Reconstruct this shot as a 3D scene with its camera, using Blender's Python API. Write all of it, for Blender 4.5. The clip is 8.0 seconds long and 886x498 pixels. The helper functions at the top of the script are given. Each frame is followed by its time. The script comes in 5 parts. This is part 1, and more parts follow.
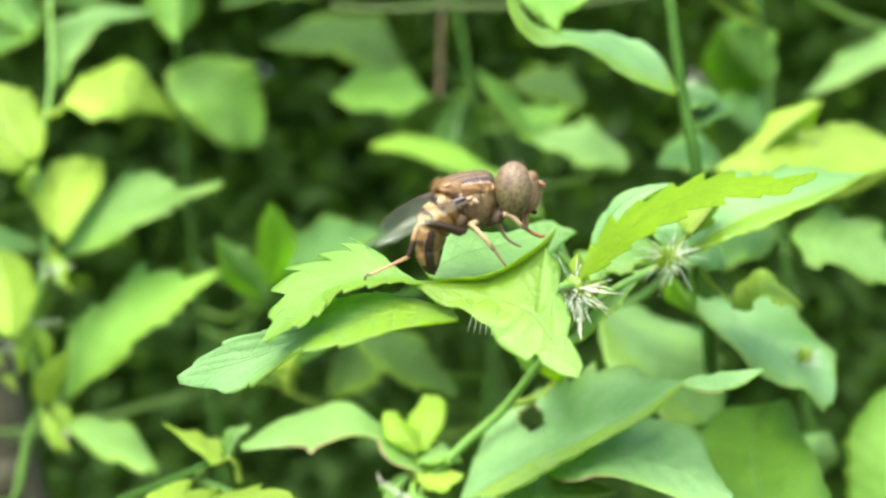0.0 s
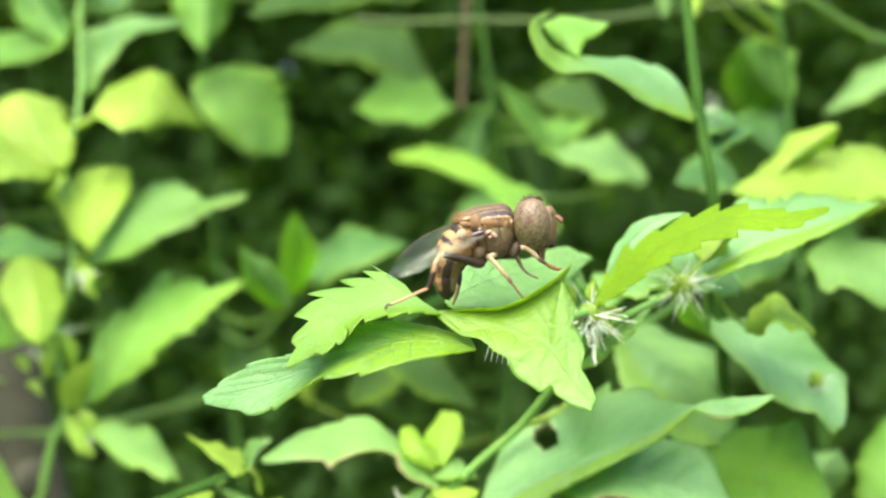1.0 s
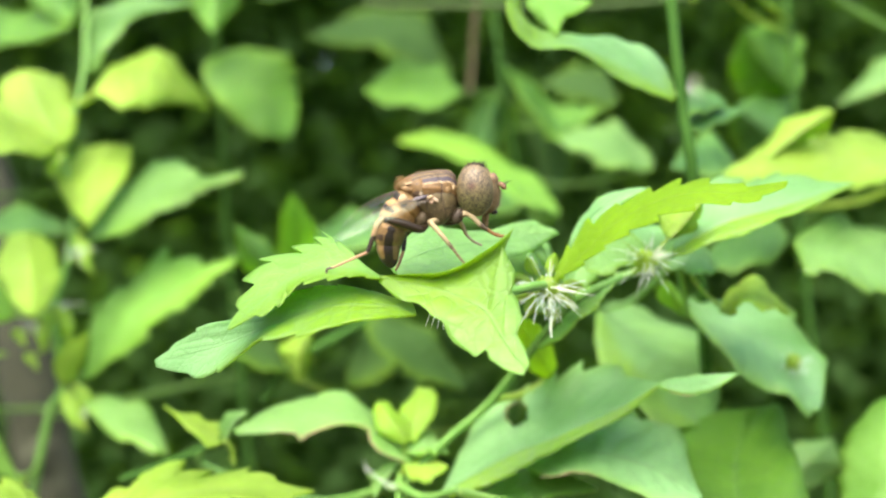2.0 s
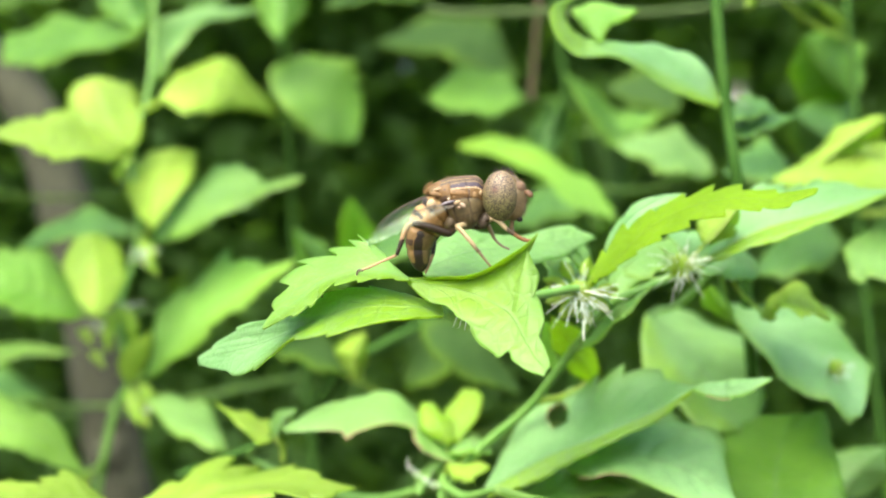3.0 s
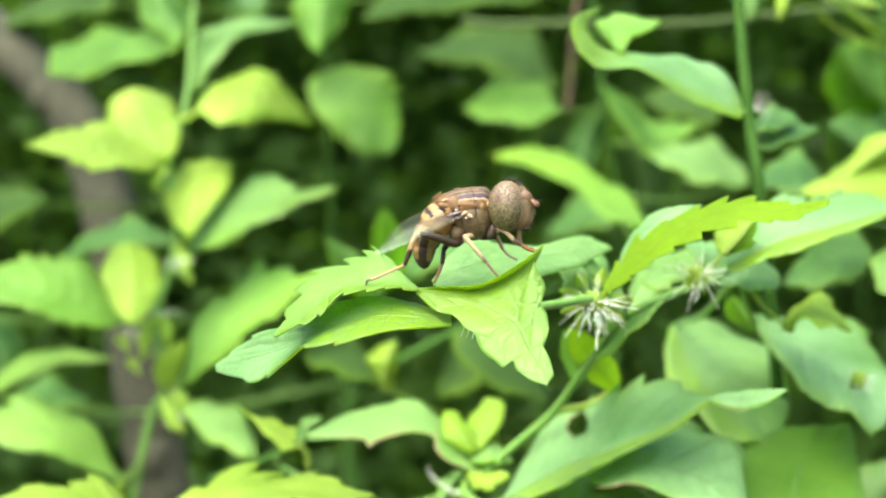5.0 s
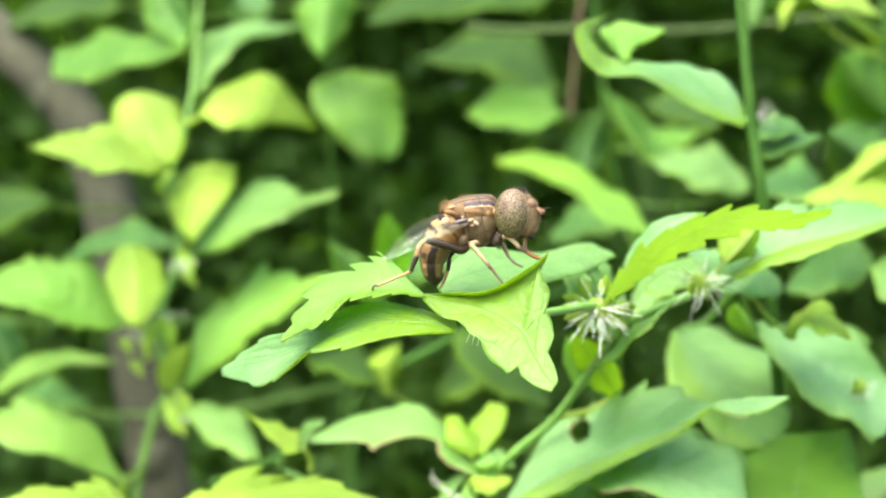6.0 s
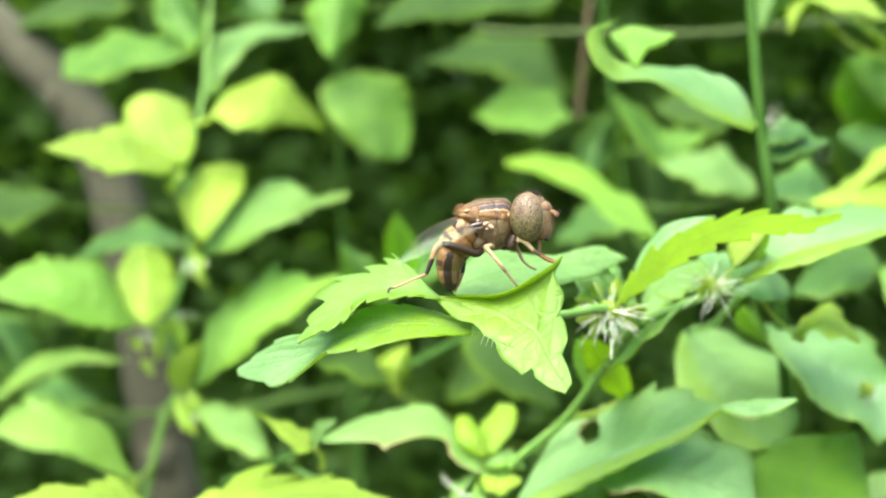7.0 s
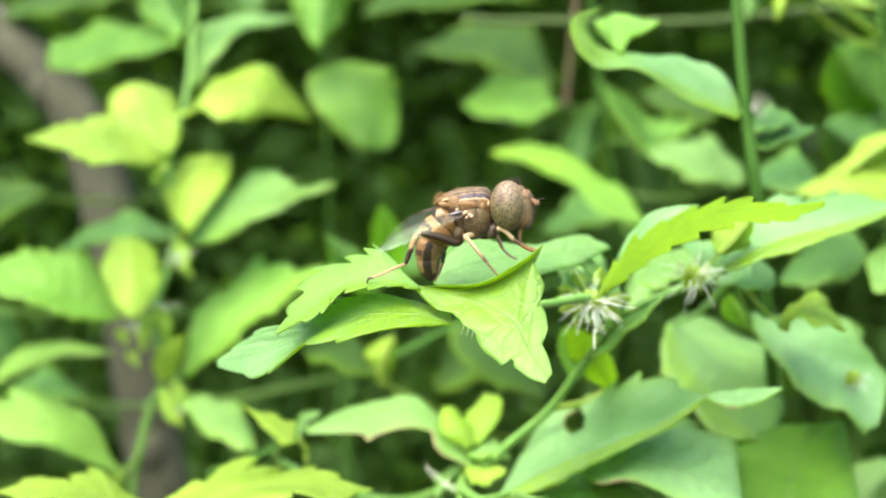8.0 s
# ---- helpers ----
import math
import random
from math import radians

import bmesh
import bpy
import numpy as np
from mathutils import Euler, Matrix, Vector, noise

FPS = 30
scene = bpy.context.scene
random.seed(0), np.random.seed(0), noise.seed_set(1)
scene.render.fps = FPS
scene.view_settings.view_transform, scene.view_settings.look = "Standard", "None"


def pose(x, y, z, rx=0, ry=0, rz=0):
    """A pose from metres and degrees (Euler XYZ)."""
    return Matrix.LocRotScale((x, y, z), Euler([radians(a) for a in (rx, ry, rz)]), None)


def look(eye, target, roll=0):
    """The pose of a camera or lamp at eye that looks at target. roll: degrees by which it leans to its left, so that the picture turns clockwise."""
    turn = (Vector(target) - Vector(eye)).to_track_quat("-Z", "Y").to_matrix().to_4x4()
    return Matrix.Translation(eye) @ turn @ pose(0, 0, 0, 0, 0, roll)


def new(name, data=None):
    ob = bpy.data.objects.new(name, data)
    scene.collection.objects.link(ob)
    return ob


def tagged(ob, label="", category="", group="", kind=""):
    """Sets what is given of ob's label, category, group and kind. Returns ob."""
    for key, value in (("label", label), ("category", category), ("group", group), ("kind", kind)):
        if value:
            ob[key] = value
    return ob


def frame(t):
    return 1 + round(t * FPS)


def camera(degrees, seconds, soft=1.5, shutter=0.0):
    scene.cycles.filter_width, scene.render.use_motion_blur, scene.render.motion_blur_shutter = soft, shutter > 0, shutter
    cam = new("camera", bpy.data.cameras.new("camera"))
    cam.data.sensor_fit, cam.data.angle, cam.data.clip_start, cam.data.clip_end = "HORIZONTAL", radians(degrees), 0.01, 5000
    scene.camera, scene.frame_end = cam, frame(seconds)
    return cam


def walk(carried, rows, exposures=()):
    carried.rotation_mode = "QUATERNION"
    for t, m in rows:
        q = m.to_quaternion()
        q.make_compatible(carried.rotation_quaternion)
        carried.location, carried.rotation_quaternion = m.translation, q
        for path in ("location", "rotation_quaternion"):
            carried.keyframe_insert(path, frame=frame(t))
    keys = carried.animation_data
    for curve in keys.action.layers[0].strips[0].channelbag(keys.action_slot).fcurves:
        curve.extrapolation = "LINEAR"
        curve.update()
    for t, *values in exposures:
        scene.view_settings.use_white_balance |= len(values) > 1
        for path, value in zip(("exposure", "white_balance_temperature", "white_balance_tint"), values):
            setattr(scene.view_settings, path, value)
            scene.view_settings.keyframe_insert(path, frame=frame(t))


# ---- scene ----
cam = camera(36, 8.0, soft=2.1)
cam.data.dof.use_dof = True
cam.data.dof.focus_distance = 0.0985
cam.data.dof.aperture_fstop = 31.0
walk(cam, [
    (0, look((-0.01211, -0.08978, 0.59956), (0.00278, 0.00910, 0.59848), -2.92)),
    (0.5, look((-0.01366, -0.09155, 0.60164), (0.00010, 0.00750, 0.60079), -2.44)),
    (1, look((-0.01237, -0.09256, 0.60192), (0.00106, 0.00653, 0.60068), -2.03)),
    (2.3, look((-0.00415, -0.09443, 0.59920), (0.00413, 0.00522, 0.59786), -1.03)),
    (2.5, look((-0.00372, -0.09553, 0.59939), (0.00319, 0.00422, 0.59812), -1.03)),
    (3, look((-0.00191, -0.09646, 0.59946), (0.00226, 0.00345, 0.59853), -0.79)),
    (3.5, look((-0.00208, -0.09761, 0.59970), (-0.00024, 0.00237, 0.59894), -0.64)),
    (4, look((-0.00188, -0.09730, 0.59961), (-0.00101, 0.00269, 0.59861), -0.55)),
    (4.5, look((0.00005, -0.09792, 0.59925), (0.00052, 0.00207, 0.59833), -0.50)),
    (5, look((0.00132, -0.09791, 0.59950), (0.00153, 0.00209, 0.59930), -0.61)),
    (6.5, look((0.00036, -0.09950, 0.59983), (0.00053, 0.00050, 0.59986), -0.04)),
    (7, look((0.00000, -0.10000, 0.60000), (0.00000, 0.00000, 0.60000), 0.00)),
    (7.5, look((0.00018, -0.09972, 0.60017), (0.00028, 0.00028, 0.59971), -0.04)),
    (8, look((0.00098, -0.09911, 0.59991), (0.00149, 0.00089, 0.59922), -0.23)),
], exposures=[(0, 2.08), (2.5, 2.10), (4.5, 2.12), (6.5, 2.25), (8, 2.20)])

# world: bright overcast sky, soft high sun
world = bpy.data.worlds.new("overcast_sky")
scene.world = world
world.use_nodes = True
wt = world.node_tree
sky = wt.nodes.new("ShaderNodeTexSky")
sky.sky_type = "NISHITA"
sky.sun_disc = False
sky.sun_elevation = radians(61)
sky.sun_rotation = radians(214)
sky.air_density, sky.dust_density, sky.ozone_density = 1.0, 4.0, 1.0
wt.links.new(sky.outputs[0], wt.nodes["Background"].inputs[0])
wt.nodes["Background"].inputs[1].default_value = 0.15
sun_data = bpy.data.lights.new("sun", "SUN")
sun_data.energy, sun_data.angle, sun_data.color = 1.9, radians(85), (1.0, 0.97, 0.9)
sun = new("sun", sun_data)
sun.matrix_world = look((-0.4, -0.75, 2.15), (0, 0, 0.6))


# ---- materials ----
def node(tree, kind, **values):
    n = tree.nodes.new(kind)
    for k, v in values.items():
        n.inputs[k.replace("_", " ")].default_value = v
    return n


def base_material(name):
    m = bpy.data.materials.new(name)
    m.use_nodes = True
    t = m.node_tree
    return m, t, t.nodes["Principled BSDF"], t.nodes["Material Output"]


def ramp(tree, fac, stops, mode="LINEAR"):
    r = tree.nodes.new("ShaderNodeValToRGB")
    r.color_ramp.interpolation = mode
    els = r.color_ramp.elements
    while len(els) < len(stops):
        els.new(0.5)
    for e, (p, c) in zip(els, stops):
        e.position, e.color = p, (*c, 1)
    tree.links.new(fac, r.inputs[0])
    return r.outputs[0]


def maths(tree, op, a, b=0.0):
    n = tree.nodes.new("ShaderNodeMath")
    n.operation = op
    for i, v in enumerate((a, b)):
        if isinstance(v, (int, float)):
            n.inputs[i].default_value = v
        else:
            tree.links.new(v, n.inputs[i])
    return n.outputs[0]


def leaf_material(name, dark, light, vein, through_colour, clear=0.42, gloss=0.42, shine=0.5):
    """A leaf: mottled blade, paler pinnate veins, waxy sheen, light coming through."""
    m, t, p, out = base_material(name)
    L = t.links.new
    co = t.nodes.new("ShaderNodeTexCoord")
    big = node(t, "ShaderNodeTexNoise", Scale=140.0, Detail=4.0, Roughness=0.6)
    fine = node(t, "ShaderNodeTexNoise", Scale=1400.0, Detail=3.0, Roughness=0.7)
    L(co.outputs["Object"], big.inputs["Vector"])
    L(co.outputs["Object"], fine.inputs["Vector"])
    info = t.nodes.new("ShaderNodeObjectInfo")
    geo = t.nodes.new("ShaderNodeNewGeometry")
    vary = maths(t, "ADD", maths(t, "MULTIPLY", info.outputs["Random"], 0.5),
                 maths(t, "MULTIPLY", geo.outputs["Random Per Island"], 0.5))
    tone = maths(t, "ADD", maths(t, "MULTIPLY", big.outputs[0], 0.6), maths(t, "MULTIPLY", vary, 0.5))
    tone = maths(t, "ADD", tone, maths(t, "MULTIPLY", maths(t, "SUBTRACT", fine.outputs[0], 0.5), 0.35))
    wide = node(t, "ShaderNodeTexNoise", Scale=95.0, Detail=3.0)
    L(co.outputs["Object"], wide.inputs["Vector"])
    tone = maths(t, "ADD", tone, maths(t, "MULTIPLY", maths(t, "SUBTRACT", wide.outputs[0], 0.5), 1.3))
    pale = tuple(min(0.8, c * 1.12 + 0.01) for c in light)
    grown = ramp(t, tone, [(0.2, dark), (0.6, light), (1.0, pale)])
    # the blade's 'lime' attribute: young yellow margins, and transmitted light painted as yellow-green
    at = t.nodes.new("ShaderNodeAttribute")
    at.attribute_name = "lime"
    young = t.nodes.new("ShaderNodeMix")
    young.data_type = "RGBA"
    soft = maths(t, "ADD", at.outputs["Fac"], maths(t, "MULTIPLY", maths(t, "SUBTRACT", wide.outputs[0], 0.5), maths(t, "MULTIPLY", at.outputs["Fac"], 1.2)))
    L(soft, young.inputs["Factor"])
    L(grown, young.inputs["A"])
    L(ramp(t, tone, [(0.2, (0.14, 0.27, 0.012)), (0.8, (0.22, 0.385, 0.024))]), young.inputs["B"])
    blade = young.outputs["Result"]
    # pinnate veins from the blade's own coordinates
    sep = t.nodes.new("ShaderNodeSeparateXYZ")
    L(co.outputs["UV"], sep.inputs[0])
    across = maths(t, "ABSOLUTE", maths(t, "SUBTRACT", sep.outputs["Y"], 0.5))
    wob = maths(t, "MULTIPLY", big.outputs[0], 0.05)
    run = maths(t, "ADD", maths(t, "SUBTRACT", sep.outputs["X"], maths(t, "MULTIPLY", across, 0.42)), wob)
    side = maths(t, "ABSOLUTE", maths(t, "SUBTRACT", maths(t, "FRACT", maths(t, "MULTIPLY", run, 8.0)), 0.5))
    side_v = maths(t, "SUBTRACT", 1.0, maths(t, "MULTIPLY", side, 14.0))
    mid_v = maths(t, "SUBTRACT", 1.0, maths(t, "MULTIPLY", across, 32.0))
    n = t.nodes.new("ShaderNodeClamp")
    L(maths(t, "MAXIMUM", mid_v, maths(t, "MULTIPLY", side_v, 0.55)), n.inputs[0])
    cells = node(t, "ShaderNodeTexVoronoi", Scale=650.0, Randomness=1.0)
    cells.feature = "DISTANCE_TO_EDGE"
    L(co.outputs["Object"], cells.inputs["Vector"])
    net = maths(t, "MULTIPLY", maths(t, "SUBTRACT", 1.0, maths(t, "MINIMUM", maths(t, "MULTIPLY", cells.outputs[0], 9.0), 1.0)), 0.45)
    veined = maths(t, "MAXIMUM", n.outputs[0], net)
    mix = t.nodes.new("ShaderNodeMix")
    mix.data_type = "RGBA"
    L(maths(t, "MULTIPLY", veined, 0.55), mix.inputs["Factor"])
    L(blade, mix.inputs["A"])
    mix.inputs["B"].default_value = (*vein, 1)
    L(mix.outputs["Result"], p.inputs["Base Color"])
    p.inputs["Roughness"].default_value = gloss
    p.inputs["Specular IOR Level"].default_value = shine
    bump = node(t, "ShaderNodeBump", Strength=0.6, Distance=0.0007)
    h = maths(t, "SUBTRACT", maths(t, "MULTIPLY", fine.outputs[0], 0.25), maths(t, "MULTIPLY", veined, 0.3))
    L(h, bump.inputs["Height"])
    L(bump.outputs[0], p.inputs["Normal"])
    tr = t.nodes.new("ShaderNodeBsdfTranslucent")
    tint = t.nodes.new("ShaderNodeMix")
    tint.data_type = "RGBA"
    tint.blend_type = "MULTIPLY"
    tint.inputs["Factor"].default_value = 1.0
    L(ramp(t, tone, [(0.2, (0.75, 0.75, 0.75)), (0.85, (1.1, 1.1, 1.1))]), tint.inputs["A"])
    glow = t.nodes.new("ShaderNodeMix")
    glow.data_type = "RGBA"
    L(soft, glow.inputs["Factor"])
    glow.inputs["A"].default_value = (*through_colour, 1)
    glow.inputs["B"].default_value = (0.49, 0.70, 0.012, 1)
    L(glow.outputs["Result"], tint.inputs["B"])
    dim = t.nodes.new("ShaderNodeMix")
    dim.data_type, dim.blend_type = "RGBA", "MULTIPLY"
    L(maths(t, "MULTIPLY", veined, 0.6), dim.inputs["Factor"])
    L(tint.outputs["Result"], dim.inputs["A"])
    dim.inputs["B"].default_value = (0.62, 0.6, 0.4, 1)
    L(dim.outputs["Result"], tr.inputs[0])
    sh = t.nodes.new("ShaderNodeMixShader")
    sh.inputs[0].default_value = clear
    L(p.outputs[0], sh.inputs[1])
    L(tr.outputs[0], sh.inputs[2])
    L(sh.outputs[0], out.inputs[0])
    return m


YOUNG = leaf_material("young_leaf", (0.18, 0.30, 0.025), (0.31, 0.45, 0.055), (0.40, 0.52, 0.13), (0.53, 0.76, 0.055), 0.55, 0.42, 0.38)
TENDER = leaf_material("tender_leaf", (0.11, 0.28, 0.018), (0.22, 0.42, 0.075), (0.30, 0.48, 0.13), (0.42, 0.73, 0.07), 0.55, 0.42, 0.4)
FRESH = leaf_material("fresh_leaf", (0.075, 0.19, 0.025), (0.19, 0.34, 0.09), (0.26, 0.43, 0.15), (0.36, 0.65, 0.085), 0.53, 0.4, 0.5)
# mint tone: the sky's reflection on upper sides, put into the colour
MINT = leaf_material("sky_tinted_leaf", (0.11, 0.27, 0.07), (0.25, 0.44, 0.18), (0.28, 0.46, 0.2), (0.38, 0.69, 0.17), 0.54, 0.36, 0.55)
MATURE = leaf_material("mature_leaf", (0.03, 0.10, 0.015), (0.075, 0.19, 0.035), (0.13, 0.26, 0.07), (0.2, 0.42, 0.03), 0.42, 0.45, 0.35)
SILKY = leaf_material("pale_young_leaf", (0.16, 0.33, 0.04), (0.255, 0.455, 0.10), (0.32, 0.50, 0.16), (0.44, 0.76, 0.10), 0.53, 0.4, 0.5)
VIVID = leaf_material("lime_leaf", (0.15, 0.28, 0.008), (0.235, 0.395, 0.012), (0.30, 0.45, 0.05), (0.50, 0.72, 0.008), 0.58, 0.5, 0.12)
LUSH = leaf_material("lush_leaf", (0.055, 0.155, 0.012), (0.135, 0.295, 0.035), (0.2, 0.36, 0.09), (0.29, 0.58, 0.045), 0.5, 0.45, 0.3)
# darker copy for background leaves; part of their shade is in the colour
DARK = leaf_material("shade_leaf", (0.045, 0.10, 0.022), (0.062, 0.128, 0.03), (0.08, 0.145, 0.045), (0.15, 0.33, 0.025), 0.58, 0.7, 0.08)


def rough_material(name, a, b, scale, rough=0.7, bump=0.3, metal=0.0, distance=0.0004):
    m, t, p, out = base_material(name)
    co = t.nodes.new("ShaderNodeTexCoord")
    n1 = node(t, "ShaderNodeTexNoise", Scale=scale, Detail=6.0, Roughness=0.65)
    n2 = node(t, "ShaderNodeTexNoise", Scale=scale * 7, Detail=3.0)
    t.links.new(co.outputs["Object"], n1.inputs["Vector"])
    t.links.new(co.outputs["Object"], n2.inputs["Vector"])
    f = maths(t, "ADD", maths(t, "MULTIPLY", n1.outputs[0], 0.7), maths(t, "MULTIPLY", n2.outputs[0], 0.3))
    t.links.new(ramp(t, f, [(0.3, a), (0.7, b)]), p.inputs["Base Color"])
    p.inputs["Roughness"].default_value, p.inputs["Metallic"].default_value = rough, metal
    p.inputs["Specular IOR Level"].default_value = 0.2
    bp = node(t, "ShaderNodeBump", Strength=bump, Distance=distance)
    t.links.new(f, bp.inputs["Height"])
    t.links.new(bp.outputs[0], p.inputs["Normal"])
    return m


STEM = rough_material("green_stem", (0.085, 0.21, 0.03), (0.155, 0.29, 0.06), 500, 0.5)
STEM_DARK = rough_material("dark_green_stem", (0.02, 0.07, 0.005), (0.038, 0.10, 0.009), 500, 0.8)
TWIG = rough_material("grey_green_twig", (0.035, 0.065, 0.015), (0.065, 0.10, 0.025), 500, 0.8)
BARK = rough_material("grey_bark", (0.024, 0.028, 0.014), (0.072, 0.073, 0.043), 90, 0.85, 0.8)
DEAD = rough_material("dead_twig", (0.035, 0.034, 0.012), (0.075, 0.052, 0.024), 400, 0.8)
SOIL = rough_material("soil", (0.03, 0.02, 0.012), (0.08, 0.055, 0.035), 40, 0.95, 0.9, 0.0, 0.01)
PETAL = rough_material("pale_bract", (0.62, 0.70, 0.46), (0.82, 0.86, 0.70), 900, 0.6)
WILT = rough_material("wilted_edge", (0.3, 0.2, 0.09), (0.45, 0.33, 0.18), 900, 0.8)


# ---- builders (lengths in millimetres, world space) ----
MM = 0.001
ORIGIN = {}


def v3(p):
    return np.array(p, float)


def spline(points, n):
    """n points along a smooth curve through the given points."""
    p = np.array(points, float)
    if len(p) == 2:
        return p[0] + (p[1] - p[0]) * np.linspace(0, 1, n)[:, None]
    q = np.vstack([2 * p[0] - p[1], p, 2 * p[-1] - p[-2]])
    out = []
    for s in np.linspace(0, len(p) - 1, n):
        i = min(int(s), len(p) - 2)
        f = s - i
        a, b, c, d = q[i:i + 4]
        out.append(0.5 * (2 * b + (c - a) * f + (2 * a - 5 * b + 4 * c - d) * f * f + (3 * b - a - 3 * c + d) * f ** 3))
    return np.array(out)


def mesh_part(name, verts, faces, material, parent, label="", uvs=None, kind=""):
    """Links a mesh, given in millimetres of the parent's space or of the world for plants, as one part."""
    me = bpy.data.meshes.new(name)
    off = v3(ORIGIN.get(parent.name, (0, 0, 0))) if parent else np.zeros(3)
    me.from_pydata(((np.array(verts, float) - off) * MM).tolist(), [], faces)
    me.polygons.foreach_set("use_smooth", [True] * len(me.polygons))
    if uvs is not None:
        layer = me.uv_layers.new(name="blade")
        idx = np.empty(len(me.loops), int)
        me.loops.foreach_get("vertex_index", idx)
        layer.data.foreach_set("uv", np.array(uvs, float)[idx].ravel())
    me.materials.append(material)
    ob = new(name, me)
    if parent:
        ob.parent = parent
    return tagged(ob, label=label, kind=kind)


def tube_mesh(points, radii, sides=8, n=None, flat=1.0):
    """A tapered round bar along a smooth curve, closed at both ends."""
    n = n or max(4, 5 * (len(points) - 1))
    c = spline(points, n)
    r = np.interp(np.linspace(0, 1, n), np.linspace(0, 1, len(radii)), radii)
    t = np.gradient(c, axis=0)
    t /= np.linalg.norm(t, axis=1)[:, None] + 1e-12
    up = v3((0, 0, 1)) if abs(t[0][2]) < 0.9 else v3((1, 0, 0))
    verts, faces = [], []
    for i in range(n):
        a = np.cross(t[i], up)
        a /= np.linalg.norm(a) + 1e-12
        b = np.cross(a, t[i])
        for k in range(sides):
            w = 2 * math.pi * k / sides
            verts.append(c[i] + r[i] * (math.cos(w) * a + flat * math.sin(w) * b))
    for i in range(n - 1):
        for k in range(sides):
            k2 = (k + 1) % sides
            faces.append((i * sides + k, i * sides + k2, (i + 1) * sides + k2, (i + 1) * sides + k))
    faces.append(tuple(range(sides - 1, -1, -1)))
    faces.append(tuple(range((n - 1) * sides, n * sides)))
    return verts, faces


def join(*meshes):
    verts, faces = [], []
    for v, f in meshes:
        o = len(verts)
        verts += list(v)
        faces += [tuple(i + o for i in g) for g in f]
    return verts, faces


class Plant:
    """A rooted plant: an Empty at its foot, with its stems and leaves as parts."""

    def __init__(self, name, foot, label, category="plant", group=""):
        self.ob = new(name)
        self.ob.location = (foot[0] * MM, foot[1] * MM, 0)
        ORIGIN[self.ob.name] = (foot[0], foot[1], 0)
        tagged(self.ob, label, category, group)
        self.line = []
        self.foot = foot

    def stem(self, points, r0, r1, material=None, to_ground=False, name="stem"):
        pts = list(points)
        if to_ground:
            p = v3(pts[0])
            f = v3((self.foot[0], self.foot[1], -2))
            pts = [f] + [f + (p - f) * (a * a, a * a, a) for a in (0.3, 0.55, 0.75, 0.87, 0.94, 0.975)] + pts
            radii = list(r0 * np.linspace(1.5, 1.02, 7)) + list(np.linspace(r0, r1, len(points)))
        else:
            radii = list(np.linspace(r0, r1, len(pts)))
        v, f = tube_mesh(pts, radii, 10, 8 * len(pts))
        # slightly swollen, uneven surface
        v = [p + v3(noise.noise_vector(Vector(p) * 0.25)) * 0.12 * r0 for p in v]
        self.line += list(spline(pts, 12 * len(pts)))
        return mesh_part(name, v, f, material or STEM, self.ob)

    def near(self, p):
        line = np.array(self.line)
        return line[np.argmin(((line - v3(p)) ** 2).sum(1))]


def profile(s, peak, tail):
    a = 0.74
    b = a * (1 - peak) / peak
    w = s ** a * (1 - s) ** b / (peak ** a * (1 - peak) ** b)
    return w * (1 - tail * np.clip((s - 0.72) / 0.28, 0, 1) ** 0.7 * 0.75) + tail * 0.05 * (1 - s)


